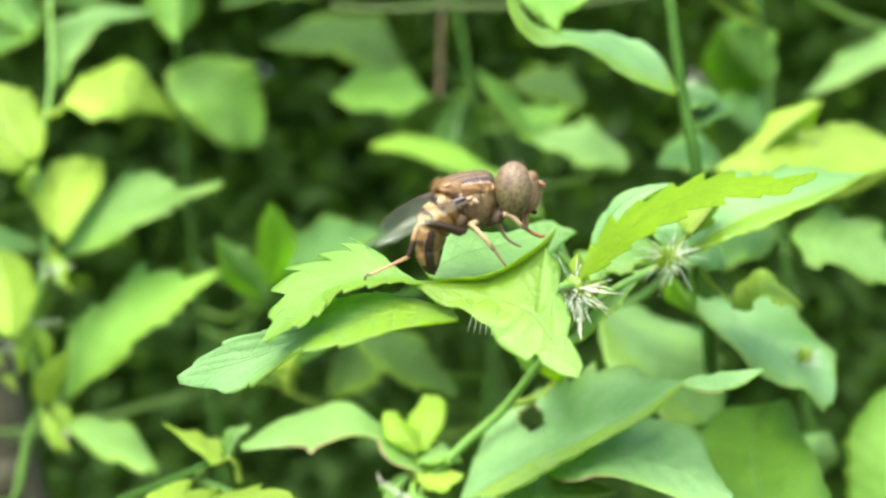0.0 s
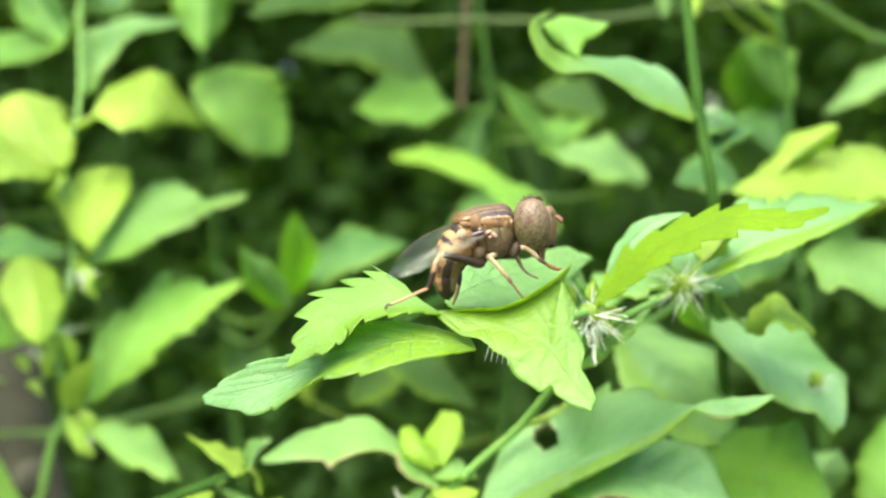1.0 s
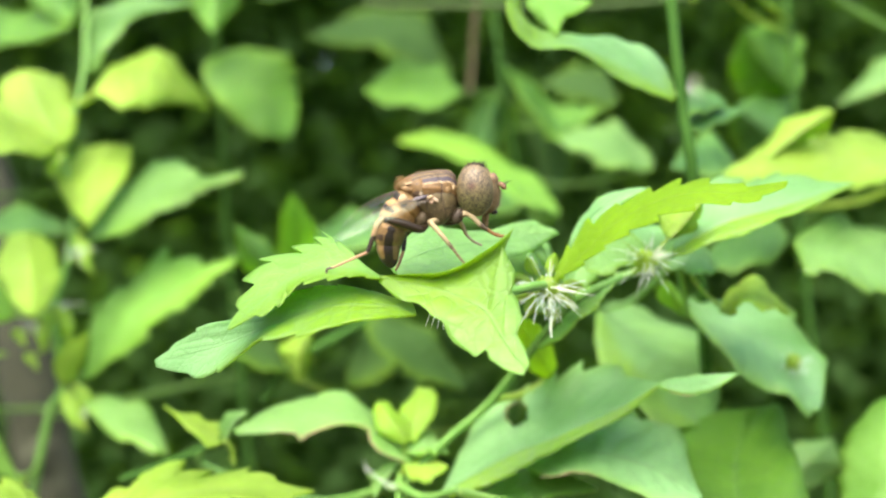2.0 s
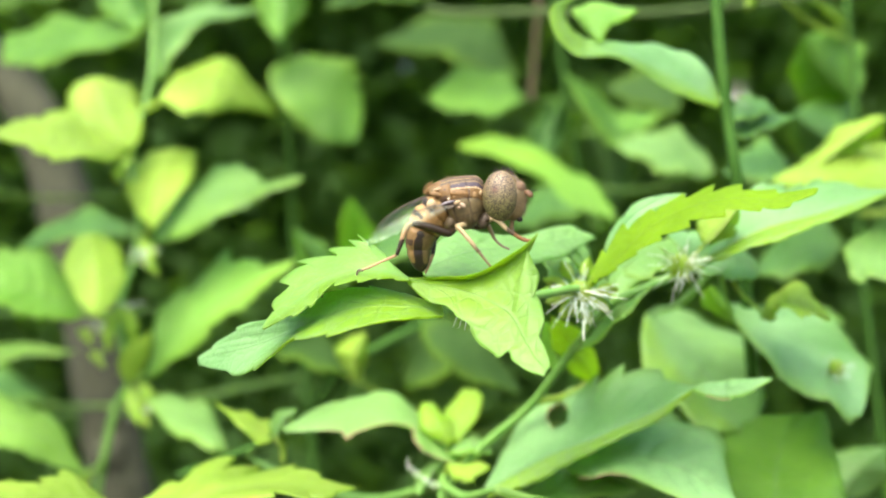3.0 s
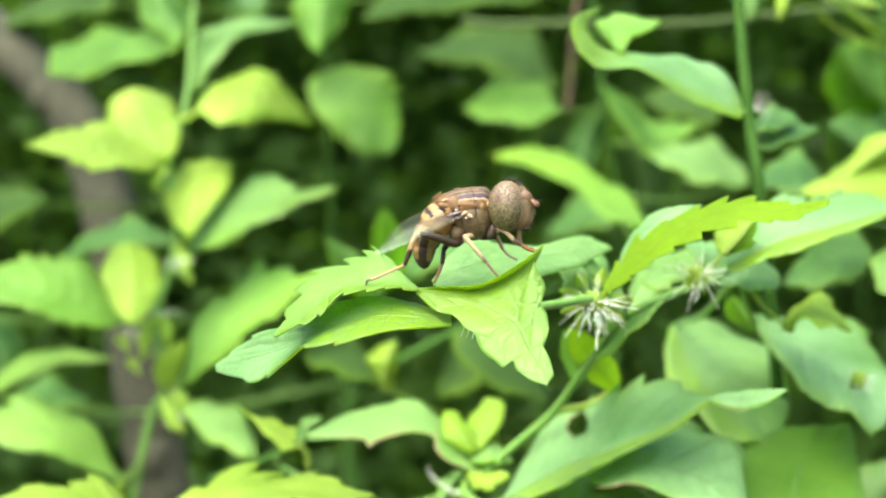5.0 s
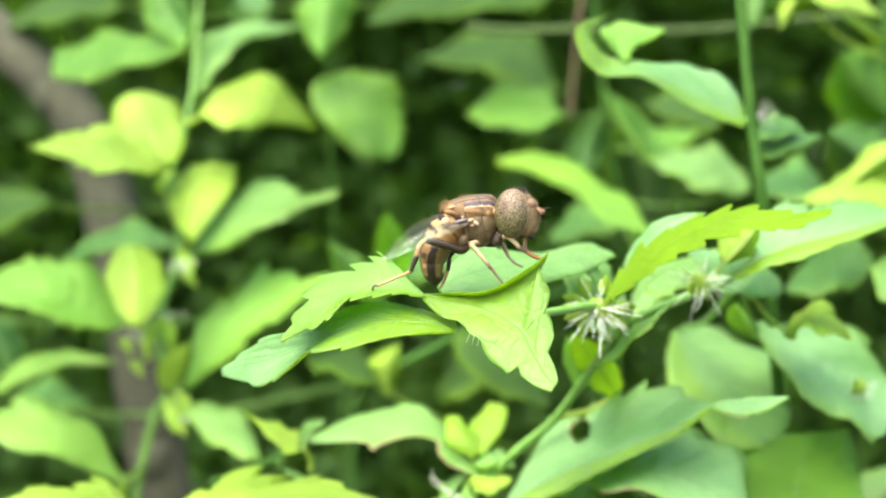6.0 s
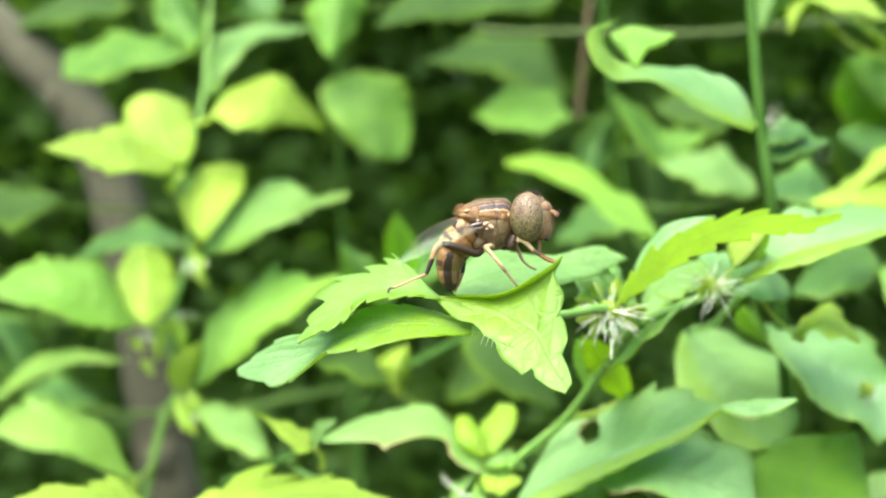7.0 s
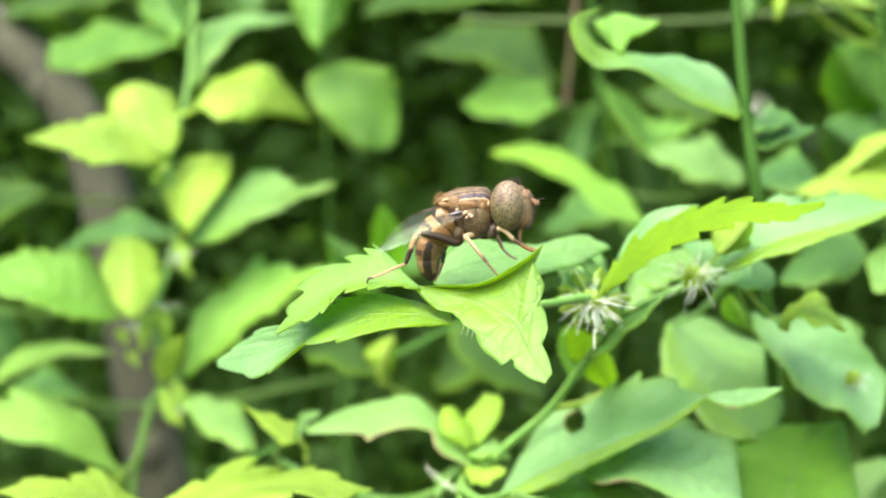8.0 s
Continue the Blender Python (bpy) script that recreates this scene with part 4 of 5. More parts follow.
# ragged leaf
leaf(hp, [(5.5, 44.0, 576.6), (2.3, 45.0, 578.9), (-1.6, 46.0, 580.8), (-6.4, 46.0, 580.8), (-12.7, 44.0, 579.8)],
     [(5.3, 46.0, 577.3), (2.3, 50.0, 580.1), (-0.9, 52.0, 581.9), (-4.2, 52.0, 582.5), (-8.5, 50.0, 581.4), (-12.7, 44.0, 580.2)],
     [(5.6, 42.0, 576.0), (2.5, 42.0, 577.3), (0.8, 42.0, 578.4), (0.4, 44.0, 579.7), (-2.2, 44.0, 580.3), (-5.2, 43.0, 579.7), (-6.1, 42.0, 578.9), (-6.9, 43.0, 579.6), (-9.3, 44.0, 579.7), (-12.6, 44.0, 579.5)], FRESH, 7, 0.06, fine=True, cup=.05, browned=(1, .05, .9), lime=lambda a, b: 0.1, label="green leaf with ragged eaten edge")
leaf(hp, [(4.7, 44.0, 578.2), (5.7, 46.0, 580.6), (7.6, 49.0, 582.8)], [(4.1, 44.0, 578.5), (4.3, 48.0, 580.8), (6.1, 50.0, 582.6), (7.5, 50.0, 582.8)], [(5.3, 43.0, 578.3), (7.3, 45.0, 580.3), (8.1, 48.0, 582.1), (7.7, 49.0, 582.8)], YOUNG, 0, .1, lime=lambda a, b: 0.9)
leaf(hp, [(4.5, 43.0, 578.2), (2.9, 44.0, 580.2), (1.8, 47.0, 581.9)], [(4.1, 43.0, 578.0), (1.7, 44.0, 579.3), (1.3, 46.0, 581.0), (1.7, 47.0, 581.9)], [(4.9, 43.0, 578.6), (4.3, 46.0, 580.3), (2.5, 48.0, 581.6), (1.8, 47.0, 581.9)], YOUNG, 0, .1, lime=lambda a, b: 0.9)
leaf(hp, [(3.97, 45.0, 577.2), (6.28, 43.0, 578.0), (8.59, 42.0, 577.1)], (0.18, 4.00, 0.48), (-0.13, -3.00, -0.58), FRESH, 4, .2)
leaf(hp, [(3.88, 42.0, 575.9), (5.86, 40.0, 576.0), (8.06, 38.0, 576.5)], (0.17, 4.00, 0.27), (-0.13, -3.00, -0.85), YOUNG, 4, .2)
leaf(hp, [(3.62, 43.0, 576.4), (2.12, 42.0, 574.8), (0.94, 41.0, 573.2)], (-1.16, 3.00, -0.17), (1.25, 3.00, -0.89), FRESH, 4, .2)
# side twig with small leaves
hp.stem([(3.59, 42.0, 574.2), (-5.22, 50.0, 571.5), (-17.07, 56.0, 574.9), (-14.17, 50.0, 578.2)], 0.50, 0.31, STEM, name="side_stem")
hp.stem([(-14.17, 50.0, 578.2), (-20.2, 60.0, 574.5), (-27.1, 68.0, 571.2)], 0.60, 0.46, STEM_DARK, name="side_stem")
leaf(hp, [(-14.24, 50.0, 578.0), (-16.72, 50.0, 579.5), (-20.5, 50.0, 582.2)], (-0.04, 5.00, 0.41), (-0.21, -3.00, -0.69), YOUNG, 3, .1, tail=.8, peak=.3)
leaf(hp, [(-14.05, 50.0, 578.3), (-13.18, 50.0, 579.9), (-11.75, 50.0, 581.1)], (-1.02, 3.00, 0.23), (0.50, 3.00, -1.04), FRESH)
leaf(hp, [(-13.74, 48.0, 578.3), (-13.25, 48.0, 577.1), (-13.13, 48.0, 575.8)], (-0.64, 3.00, -0.46), (0.11, 3.00, -0.46), YOUNG, name="bract")

# ---- nearest low leaves ----
np_ = Plant("leafy_shoot", (-28.1, 40), "low shoot with lime toothed leaves", "plant", "leafy shoots")
np_.stem([(-26.8, 34.0, 564.5), (-26.5, 34.0, 569.0), (-26.0, 34.0, 572.5)], 0.46, 0.29, STEM, True)
leaf(np_, [(-25.3, 32.0, 573.5), (-16.3, 30.0, 576.1), (-4.9, 28.0, 576.5)], (-1.26, 10.00, 0.25), (1.01, -8.00, -0.25), YOUNG, 9, .42, fine=True, wave=.1, lime=lambda a, b: 0.0)
leaf(np_, [(-25.9, 32.0, 573.5), (-33.4, 34.0, 575.4), (-43.0, 36.0, 575.2)], (-2.00, 8.00, 0.02), (1.50, -6.00, -0.70), YOUNG, 9, .3, wave=.09, lime=lambda a, b: 0.0)
leaf(np_, [(-26.0, 34.0, 573.7), (-21.9, 38.0, 574.3), (-19.6, 42.0, 577.1)], (-2.05, 5.00, 0.07), (0.46, 5.00, -1.93), YOUNG, 4, .2)


# ---- flower heads: tufts of thin pale bracts ----
def flower_head(plant, centre, radius, count, seed):
    rnd = random.Random(seed)
    c = v3(centre)
    core = ball(c, (radius * 0.3, radius * 0.26, radius * 0.34), (20, 10, 0), 14, 10, 1.0, lambda p: 1 + 0.25 * math.sin(9 * p.x) * math.cos(8 * p.z))
    head = mesh_part("flower_head", *core, YOUNG, plant.ob, "pale green flower head with thin white bracts")
    ORIGIN[head.name] = ORIGIN[plant.ob.name]
    for k in range(count):
        d = v3((rnd.gauss(0, 1), rnd.gauss(0, 0.8) - 0.3, rnd.gauss(-0.1, 0.8)))
        d /= np.linalg.norm(d)
        ln = radius * rnd.uniform(0.45, 1.05)
        bend = v3((rnd.gauss(0, .2), rnd.gauss(0, .2), rnd.gauss(-.15, .2))) * radius
        fat = 0.008 if k % 6 else 0.016
        v, f = tube_mesh([c + d * radius * 0.2, c + d * ln * 0.6 + bend * 0.3, c + d * ln + bend], [radius * fat, radius * fat * 1.1, radius * 0.008], 5, 6)
        p = mesh_part("bract", v, f, PETAL if k % 5 else YOUNG, head)
    return head


leaf(fp, [(16.96, 20.00, 593.3), (14.44, 24.0, 596.2), (11.46, 28.0, 598.9)], (2.01, 7.00, 1.74), (-1.77, -6.00, -1.67), MINT, 7, .16, lime=lambda a, b: 0.4)
leaf(fp, [(19.59, 45.0, 584.1), (15.61, 34.0, 588.9), (12.85, 26.0, 592.2)], (-1.44, 0.00, -0.78), (1.92, 2.00, 0.62), YOUNG, 7, .16)
leaf(fp, [(35.7, 40.0, 595.4), (31.4, 34.0, 596.7), (26.8, 28.0, 595.8)], (1.41, 6.00, 1.59), (-0.94, -4.00, -1.73), MINT, 7, .16)
leaf(fp, [(30.3, 34.0, 595.6), (27.3, 30.0, 598.0), (23.9, 28.0, 599.5)], (1.83, 5.00, 1.27), (-1.16, -2.00, -1.35), MINT, 7, .16)
leaf(fp, [(20.7, 40.0, 593.1), (22.7, 42.0, 595.4), (25.7, 44.0, 596.8)], (-0.05, 5.00, 1.18), (0.49, -2.00, -1.33), FRESH, 6, .16)
flower_head(fp, (14.07, 15.50, 594.7), 3.05, 64, 5)
for k in range(9):
    a = k * 0.7
    q = v3((14.60, 19.00, 594.7)) + v3((1.3 * math.cos(a), 1.2 * math.sin(k * 2.3), 1.1 * math.sin(a)))
    d = v3((math.cos(a), 0.5 * math.sin(k * 1.7), math.sin(a) * 0.9))
    leaf(fp, [q, q + d * 1.1, q + d * 2.0], (0.55 * math.sin(a), 0.3, -0.55 * math.cos(a)), (-0.55 * math.sin(a), 0.3, 0.55 * math.cos(a)), YOUNG, 3, .15, petiole=False, name="flower_leaf")
flower_head(fp, (23.7, 21.0, 596.6), 3.08, 64, 6)
flower_head(fp, (43.6, 40.0, 585.6), 2.61, 22, 7)
leaf(fp, [(14.01, 15.00, 593.9), (14.24, 14.50, 592.5), (14.08, 14.00, 590.7)], (0.06, 2.00, -0.13), (0.44, 2.00, -0.13), PETAL, 0, petiole=False, thick=.05, name="bract")
for k in range(3):
    q = v3((3.37, 40.0, 574.5))
    mesh_part("tendril", *tube_mesh([q, q + v3((-1.2, -0.6, 0.3 * k)), q + v3((-2.4 - 0.4 * k, -1.0, 1.6)), q + v3((-3.4, -1.0, 2.2 + 0.4 * k))], [0.045, 0.05, 0.03, 0.012], 6, 12), PETAL, hp.ob)
for k in range(5):
    q = v3((3.23, 0.00, 594.3)) + v3((0.25 * k, 0, -0.1 * k))
    mesh_part("hair", *tube_mesh([q, q + v3((-0.25 + 0.1 * k, -0.2, -0.7)), q + v3((-0.5 + 0.15 * k, -0.3, -1.3))], [0.05, 0.04, 0.015], 5, 5), PETAL, fp.ob)


# ---- the hoverfly (millimetres from the middle of its thorax; x towards its head) ----
def insect_material(name, rough=0.45, noise_scale=2500.0, amount=0.35, bump=0.25):
    """Cuticle whose colours come from the shape's own markings (the 'marking' attribute), with fine dusting."""
    m, t, p, out = base_material(name)
    at = t.nodes.new("ShaderNodeAttribute")
    at.attribute_name = "marking"
    co = t.nodes.new("ShaderNodeTexCoord")
    n = node(t, "ShaderNodeTexNoise", Scale=noise_scale, Detail=5.0, Roughness=0.7)
    t.links.new(co.outputs["Object"], n.inputs["Vector"])
    mix = t.nodes.new("ShaderNodeMix")
    mix.data_type, mix.blend_type = "RGBA", "MULTIPLY"
    mix.inputs["Factor"].default_value = amount * 2
    t.links.new(at.outputs["Color"], mix.inputs["A"])
    t.links.new(ramp(t, n.outputs[0], [(0.3, (0.45, 0.42, 0.4)), (0.65, (1.15, 1.1, 1.05))]), mix.inputs["B"])
    t.links.new(mix.outputs["Result"], p.inputs["Base Color"])
    p.inputs["Roughness"].default_value = rough
    p.inputs["Specular IOR Level"].default_value = 0.25 if rough > 0.4 else 0.6
    b = node(t, "ShaderNodeBump", Strength=bump, Distance=0.0001)
    t.links.new(n.outputs[0], b.inputs["Height"])
    t.links.new(b.outputs[0], p.inputs["Normal"])
    return m


def eye_material():
    """Compound eye: tan with a dark maze of freckles."""
    m, t, p, out = base_material("compound_eye")
    co = t.nodes.new("ShaderNodeTexCoord")
    warp = node(t, "ShaderNodeTexNoise", Scale=2200.0, Detail=1.0)
    t.links.new(co.outputs["Object"], warp.inputs["Vector"])
    add = t.nodes.new("ShaderNodeMix")
    add.data_type, add.blend_type = "RGBA", "LINEAR_LIGHT"
    add.inputs["Factor"].default_value = 0.0001
    t.links.new(co.outputs["Object"], add.inputs["A"])
    t.links.new(warp.outputs["Color"], add.inputs["B"])
    n = node(t, "ShaderNodeTexNoise", Scale=5200.0, Detail=0.0)
    t.links.new(add.outputs["Result"], n.inputs["Vector"])
    fine = node(t, "ShaderNodeTexNoise", Scale=11000.0, Detail=2.0)
    t.links.new(co.outputs["Object"], fine.inputs["Vector"])
    f = maths(t, "MULTIPLY", maths(t, "ABSOLUTE", maths(t, "SUBTRACT", n.outputs[0], 0.5)), 7.0)
    f = maths(t, "ADD", f, maths(t, "MULTIPLY", maths(t, "SUBTRACT", fine.outputs[0], 0.5), 0.9))
    freckle = ramp(t, f, [(0.15, (0.03, 0.02, 0.008)), (0.9, (0.14, 0.11, 0.05))])
    at = t.nodes.new("ShaderNodeAttribute")
    at.attribute_name = "marking"
    mix = t.nodes.new("ShaderNodeMix")
    mix.data_type, mix.blend_type = "RGBA", "MULTIPLY"
    mix.inputs["Factor"].default_value = 1.0
    t.links.new(freckle, mix.inputs["A"])
    t.links.new(at.outputs["Color"], mix.inputs["B"])
    t.links.new(mix.outputs["Result"], p.inputs["Base Color"])
    p.inputs["Roughness"].default_value = 0.5
    fac = node(t, "ShaderNodeTexVoronoi", Scale=14000.0)
    t.links.new(co.outputs["Object"], fac.inputs["Vector"])
    b = node(t, "ShaderNodeBump", Strength=0.3, Distance=0.00003)
    t.links.new(fac.outputs[0], b.inputs["Height"])
    t.links.new(b.outputs[0], p.inputs["Normal"])
    return m


def wing_material():
    """Clear membrane with a faint milky sheen."""
    m, t, p, out = base_material("wing_membrane")
    clear = t.nodes.new("ShaderNodeBsdfTransparent")
    clear.inputs[0].default_value = (0.985, 0.99, 0.96, 1)
    gl = node(t, "ShaderNodeBsdfGlossy", Roughness=0.3)
    gl.inputs["Color"].default_value = (0.5, 0.62, 0.5, 1)
    df = t.nodes.new("ShaderNodeBsdfTranslucent")
    df.inputs[0].default_value = (0.8, 0.82, 0.7, 1)
    a, b = t.nodes.new("ShaderNodeMixShader"), t.nodes.new("ShaderNodeMixShader")
    a.inputs[0].default_value, b.inputs[0].default_value = 0.25, 0.03
    t.links.new(gl.outputs[0], a.inputs[1])
    t.links.new(df.outputs[0], a.inputs[2])
    t.links.new(clear.outputs[0], b.inputs[1])
    t.links.new(a.outputs[0], b.inputs[2])
    t.links.new(b.outputs[0], out.inputs[0])
    return m


CUTICLE = insect_material("cuticle", 0.5, 2600.0, 0.38, 0.5)
SHINY = insect_material("shiny_cuticle", 0.24, 1800.0, 0.15, 0.1)
LEG = insect_material("leg_cuticle", 0.42, 3000.0, 0.22)
EYE, WING = eye_material(), wing_material()
VEIN = rough_material("wing_vein", (0.06, 0.045, 0.035), (0.14, 0.10, 0.07), 2000, 0.3)
FUZZ = rough_material("pale_fuzz", (0.17, 0.12, 0.06), (0.28, 0.20, 0.105), 1500, 0.6)
ORANGE_FUZZ = rough_material("orange_fuzz", (0.20, 0.12, 0.045), (0.30, 0.19, 0.08), 1500, 0.6)
BRISTLE = rough_material("black_bristle", (0.02, 0.016, 0.012), (0.05, 0.04, 0.03), 1500, 0.5)
OCHRE, TAN, CREAM = (0.128, 0.073, 0.022), (0.158, 0.108, 0.042), (0.38, 0.28, 0.15)
DUSTY, OLIVE, BROWN, UMBER = (0.118, 0.088, 0.038), (0.08, 0.062, 0.026), (0.05, 0.028, 0.013), (0.022, 0.016, 0.01)
PLUM = (0.045, 0.034, 0.042)


def marked(ob, colour):
    """Gives every vertex its marking, a function of its place in millimetres."""
    me = ob.data
    layer = me.attributes.new("marking", "FLOAT_COLOR", "POINT")
    layer.data.foreach_set("color", np.array([(*colour(v.co / MM), 1.0) for v in me.vertices], float).ravel())
    return ob


fly = new("hoverfly")
FLY_AT = (3.15, 0.00, 601.7)
fly.location = [c * MM for c in FLY_AT]
tagged(fly, "brown and ochre hoverfly with freckled tan eyes on a leaf", "insect")

# thorax: a loft along its length, low at the waist, level along the back
BODY_X = (-1.95, -1.5, -0.8, 0.0, 0.8, 1.5, 2.05)
BODY_TOP = (1.30, 1.58, 1.82, 1.98, 2.04, 1.98, 1.45)
BODY_LOW = (0.75, 0.15, -0.75, -1.62, -1.80, -1.30, -0.50)
BODY_WIDE = (0.55, 1.2, 1.58, 1.74, 1.68, 1.36, 0.75)


BODY_CURVE = {k: spline([(a, b, 0) for a, b in zip(BODY_X, k)], 60) for k in (BODY_TOP, BODY_LOW, BODY_WIDE)}


def smooth_at(x, values):
    """A smooth value along the thorax."""
    return float(np.interp(x, BODY_CURVE[values][:, 0], BODY_CURVE[values][:, 1]))


def thorax_mesh(n=90, m=150):
    verts, faces = [], []
    for i in range(n):
        x = BODY_X[0] + (BODY_X[-1] - BODY_X[0]) * i / (n - 1)
        top, low, wide = (smooth_at(x, k) for k in (BODY_TOP, BODY_LOW, BODY_WIDE))
        close = min(1.0, (i / 5) ** 0.5, ((n - 1 - i) / 5) ** 0.5)
        mid, half = (top + low) / 2, (top - low) / 2
        for j in range(m):
            w = 2 * math.pi * j / m
            c, s = math.cos(w), math.sin(w)
            y, z = math.copysign(abs(c) ** 0.8, c), math.copysign(abs(s) ** 0.88, s)
            # shallow furrows between the plates of the side
            dent = 0.05 * math.exp(-((x - 0.78 + 0.2 * z) / 0.07) ** 2) + 0.06 * math.exp(-((x + 0.42 + 0.25 * z) / 0.08) ** 2)
            dent += 0.05 * math.exp(-((top - (mid + half * z) - 1.63) / 0.06) ** 2)
            k = close * (1 - dent * abs(y))
            verts.append((x, wide * y * k, mid + half * z * close))
    for i in range(n - 1):
        for j in range(m):
            k = (j + 1) % m
            faces.append((i * m + j, i * m + k, (i + 1) * m + k, (i + 1) * m + j))
    faces += [tuple(range(m)), tuple(range((n - 1) * m, n * m))]
    return verts, faces


def thorax_marks(p):
    d = smooth_at(p.x, BODY_TOP) - p.z + 0.03 * noise.noise(Vector(p) * 3)
    if p.x < -1.2:
        return OCHRE if d < 1.2 else TAN
    if p.x < -0.55 and d > 0.45:
        return OCHRE if d < 1.25 else BROWN if p.x < -0.75 else DUSTY
    if d > 1.66:
        s = noise.noise(Vector(p) * 1.5)
        seam = min(abs(p.x - 0.78 + 0.25 * p.z), abs(p.x + 0.42 + 0.3 * p.z), abs(p.z + 1.0 - 0.3 * p.x))
        if seam < 0.05:
            return (0.06, 0.045, 0.024)
        return OLIVE if s < -0.1 or p.z < -1.15 else DUSTY if s < 0.25 else (0.125, 0.096, 0.04)
    if 0.97 < d < 1.58 and (abs(p.x - 0.78) < 0.045 or abs(p.x - 1.2) < 0.03):
        return BROWN
    y = abs(p.y)
    if d < 0.3 and y < 0.95:
        for limit, c in ((0.12, BROWN), (0.32, TAN), (0.55, (0.06, 0.042, 0.026)), (0.72, TAN), (0.95, (0.07, 0.045, 0.026))):
            if y < limit:
                return c
    for limit, c in ((0.17, (0.09, 0.06, 0.03)), (0.29, TAN), (0.43, (0.045, 0.03, 0.02)), (0.53, TAN), (0.84, PLUM), (0.95, CREAM), (1.6, OCHRE), (1.66, BROWN)):
        if d < limit:
            return c
    return DUSTY


thorax = marked(mesh_part("thorax", *thorax_mesh(), CUTICLE, fly, "ochre and dark striped thorax, dusty tan side"), thorax_marks)
marked(mesh_part("scutellum", *ball((-1.62, 0.00, 1.02), (0.66, 1.15, 0.42), (0, -24, 0), 32, 20), CUTICLE, fly, "ochre fringed scutellum"), lambda p: OCHRE if p.y * p.y < 1.0 else TAN)


def bump_on(name, place, radii, tilt, tone, label="", material=None):
    """The same small raised plate on both sides of the fly."""
    for y in (-1, 1):
        marked(mesh_part(name, *ball((place[0], y * abs(place[1]), place[2]), radii, (0, tilt, 0), 26, 16), material or CUTICLE, fly, label), lambda p: tone)


bump_on("shoulder_stripe", (0.70, -1.16, 1.32), (0.86, 0.2, 0.15), 6, (0.06, 0.045, 0.06), "glossy plum-dark stripe", SHINY)
bump_on("side_plate", (0.08, -1.55, 0.72), (0.7, 0.22, 0.27), 5, (0.16, 0.09, 0.03))
bump_on("side_plate", (1.10, -1.36, 0.60), (0.32, 0.24, 0.32), 20, (0.19, 0.118, 0.045))
bump_on("side_plate", (1.55, -1.14, 0.73), (0.16, 0.2, 0.24), 10, CREAM, "pale plate beside the head")
bump_on("side_plate", (-1.58, -1.36, 0.69), (0.42, 0.2, 0.2), 14, (0.18, 0.108, 0.042))
bump_on("side_plate", (-1.41, -1.20, 1.06), (0.32, 0.2, 0.12), -14, (0.34, 0.24, 0.125))
bump_on("side_knob", (-0.85, -1.30, 0.98), (0.2, 0.2, 0.16), 14, PLUM, "", SHINY)
bump_on("side_knob", (-0.65, -1.68, 0.32), (0.12, 0.12, 0.12), 0, (0.34, 0.27, 0.18))
bump_on("calypter", (-0.09, -1.74, 0.11), (0.24, 0.13, 0.13), -25, CREAM, "pale wing-base scale")
bump_on("calypter", (0.31, -1.78, -0.09), (0.25, 0.13, 0.15), 35, (0.38, 0.29, 0.185), "pale wing-base scale")
bump_on("calypter", (0.03, -1.78, -0.25), (0.13, 0.1, 0.1), 0, (0.28, 0.19, 0.12), "pale wing-base scale")
bump_on("wing_base", (-0.78, -1.72, 0.04), (0.62, 0.16, 0.17), -16, (0.05, 0.035, 0.036), "dark glossy wing root", SHINY)
bump_on("side_plate", (-1.86, -1.45, 0.01), (0.34, 0.26, 0.36), 30, CREAM, "pale plate at the waist")


def fuzz(name, count, centre, radii, length, pick, material, seed, parent=None, thin=0.01):
    """A coat of fine short hairs standing on an ellipsoid."""
    rnd = random.Random(seed)
    meshes = []
    c, r = v3(centre), v3(radii)
    while len(meshes) < count:
        d = v3([rnd.gauss(0, 1) for _ in range(3)])
        d /= np.linalg.norm(d)
        if not pick(d):
            continue
        p = c + d * r * 0.98
        nrm = d / r
        nrm /= np.linalg.norm(nrm)
        tip = p + (nrm + v3([rnd.gauss(0, .3) for _ in range(3)])) * length * rnd.uniform(0.6, 1.2)
        meshes.append(tube_mesh([p, tip], [thin, thin * 0.3], 3, 2))
    return mesh_part(name, *join(*meshes), material, parent or fly, kind="stuff")


fuzz("fuzz", 900, (0.1, 0.00, 0.40), (1.85, 1.60, 1.60), 0.17, lambda d: 0.1 < d[2] < 0.97, FUZZ, 11)
fuzz("fringe", 420, (-1.62, 0.00, 1.02), (0.66, 1.15, 0.42), 0.2, lambda d: d[0] < 0.3, ORANGE_FUZZ, 12, thin=0.007)
fuzz("breast_fuzz", 1500, (0.45, 0.00, -0.45), (1.30, 1.62, 1.30), 0.2, lambda d: d[2] < 0.35 and abs(d[1]) > 0.3, FUZZ, 21)

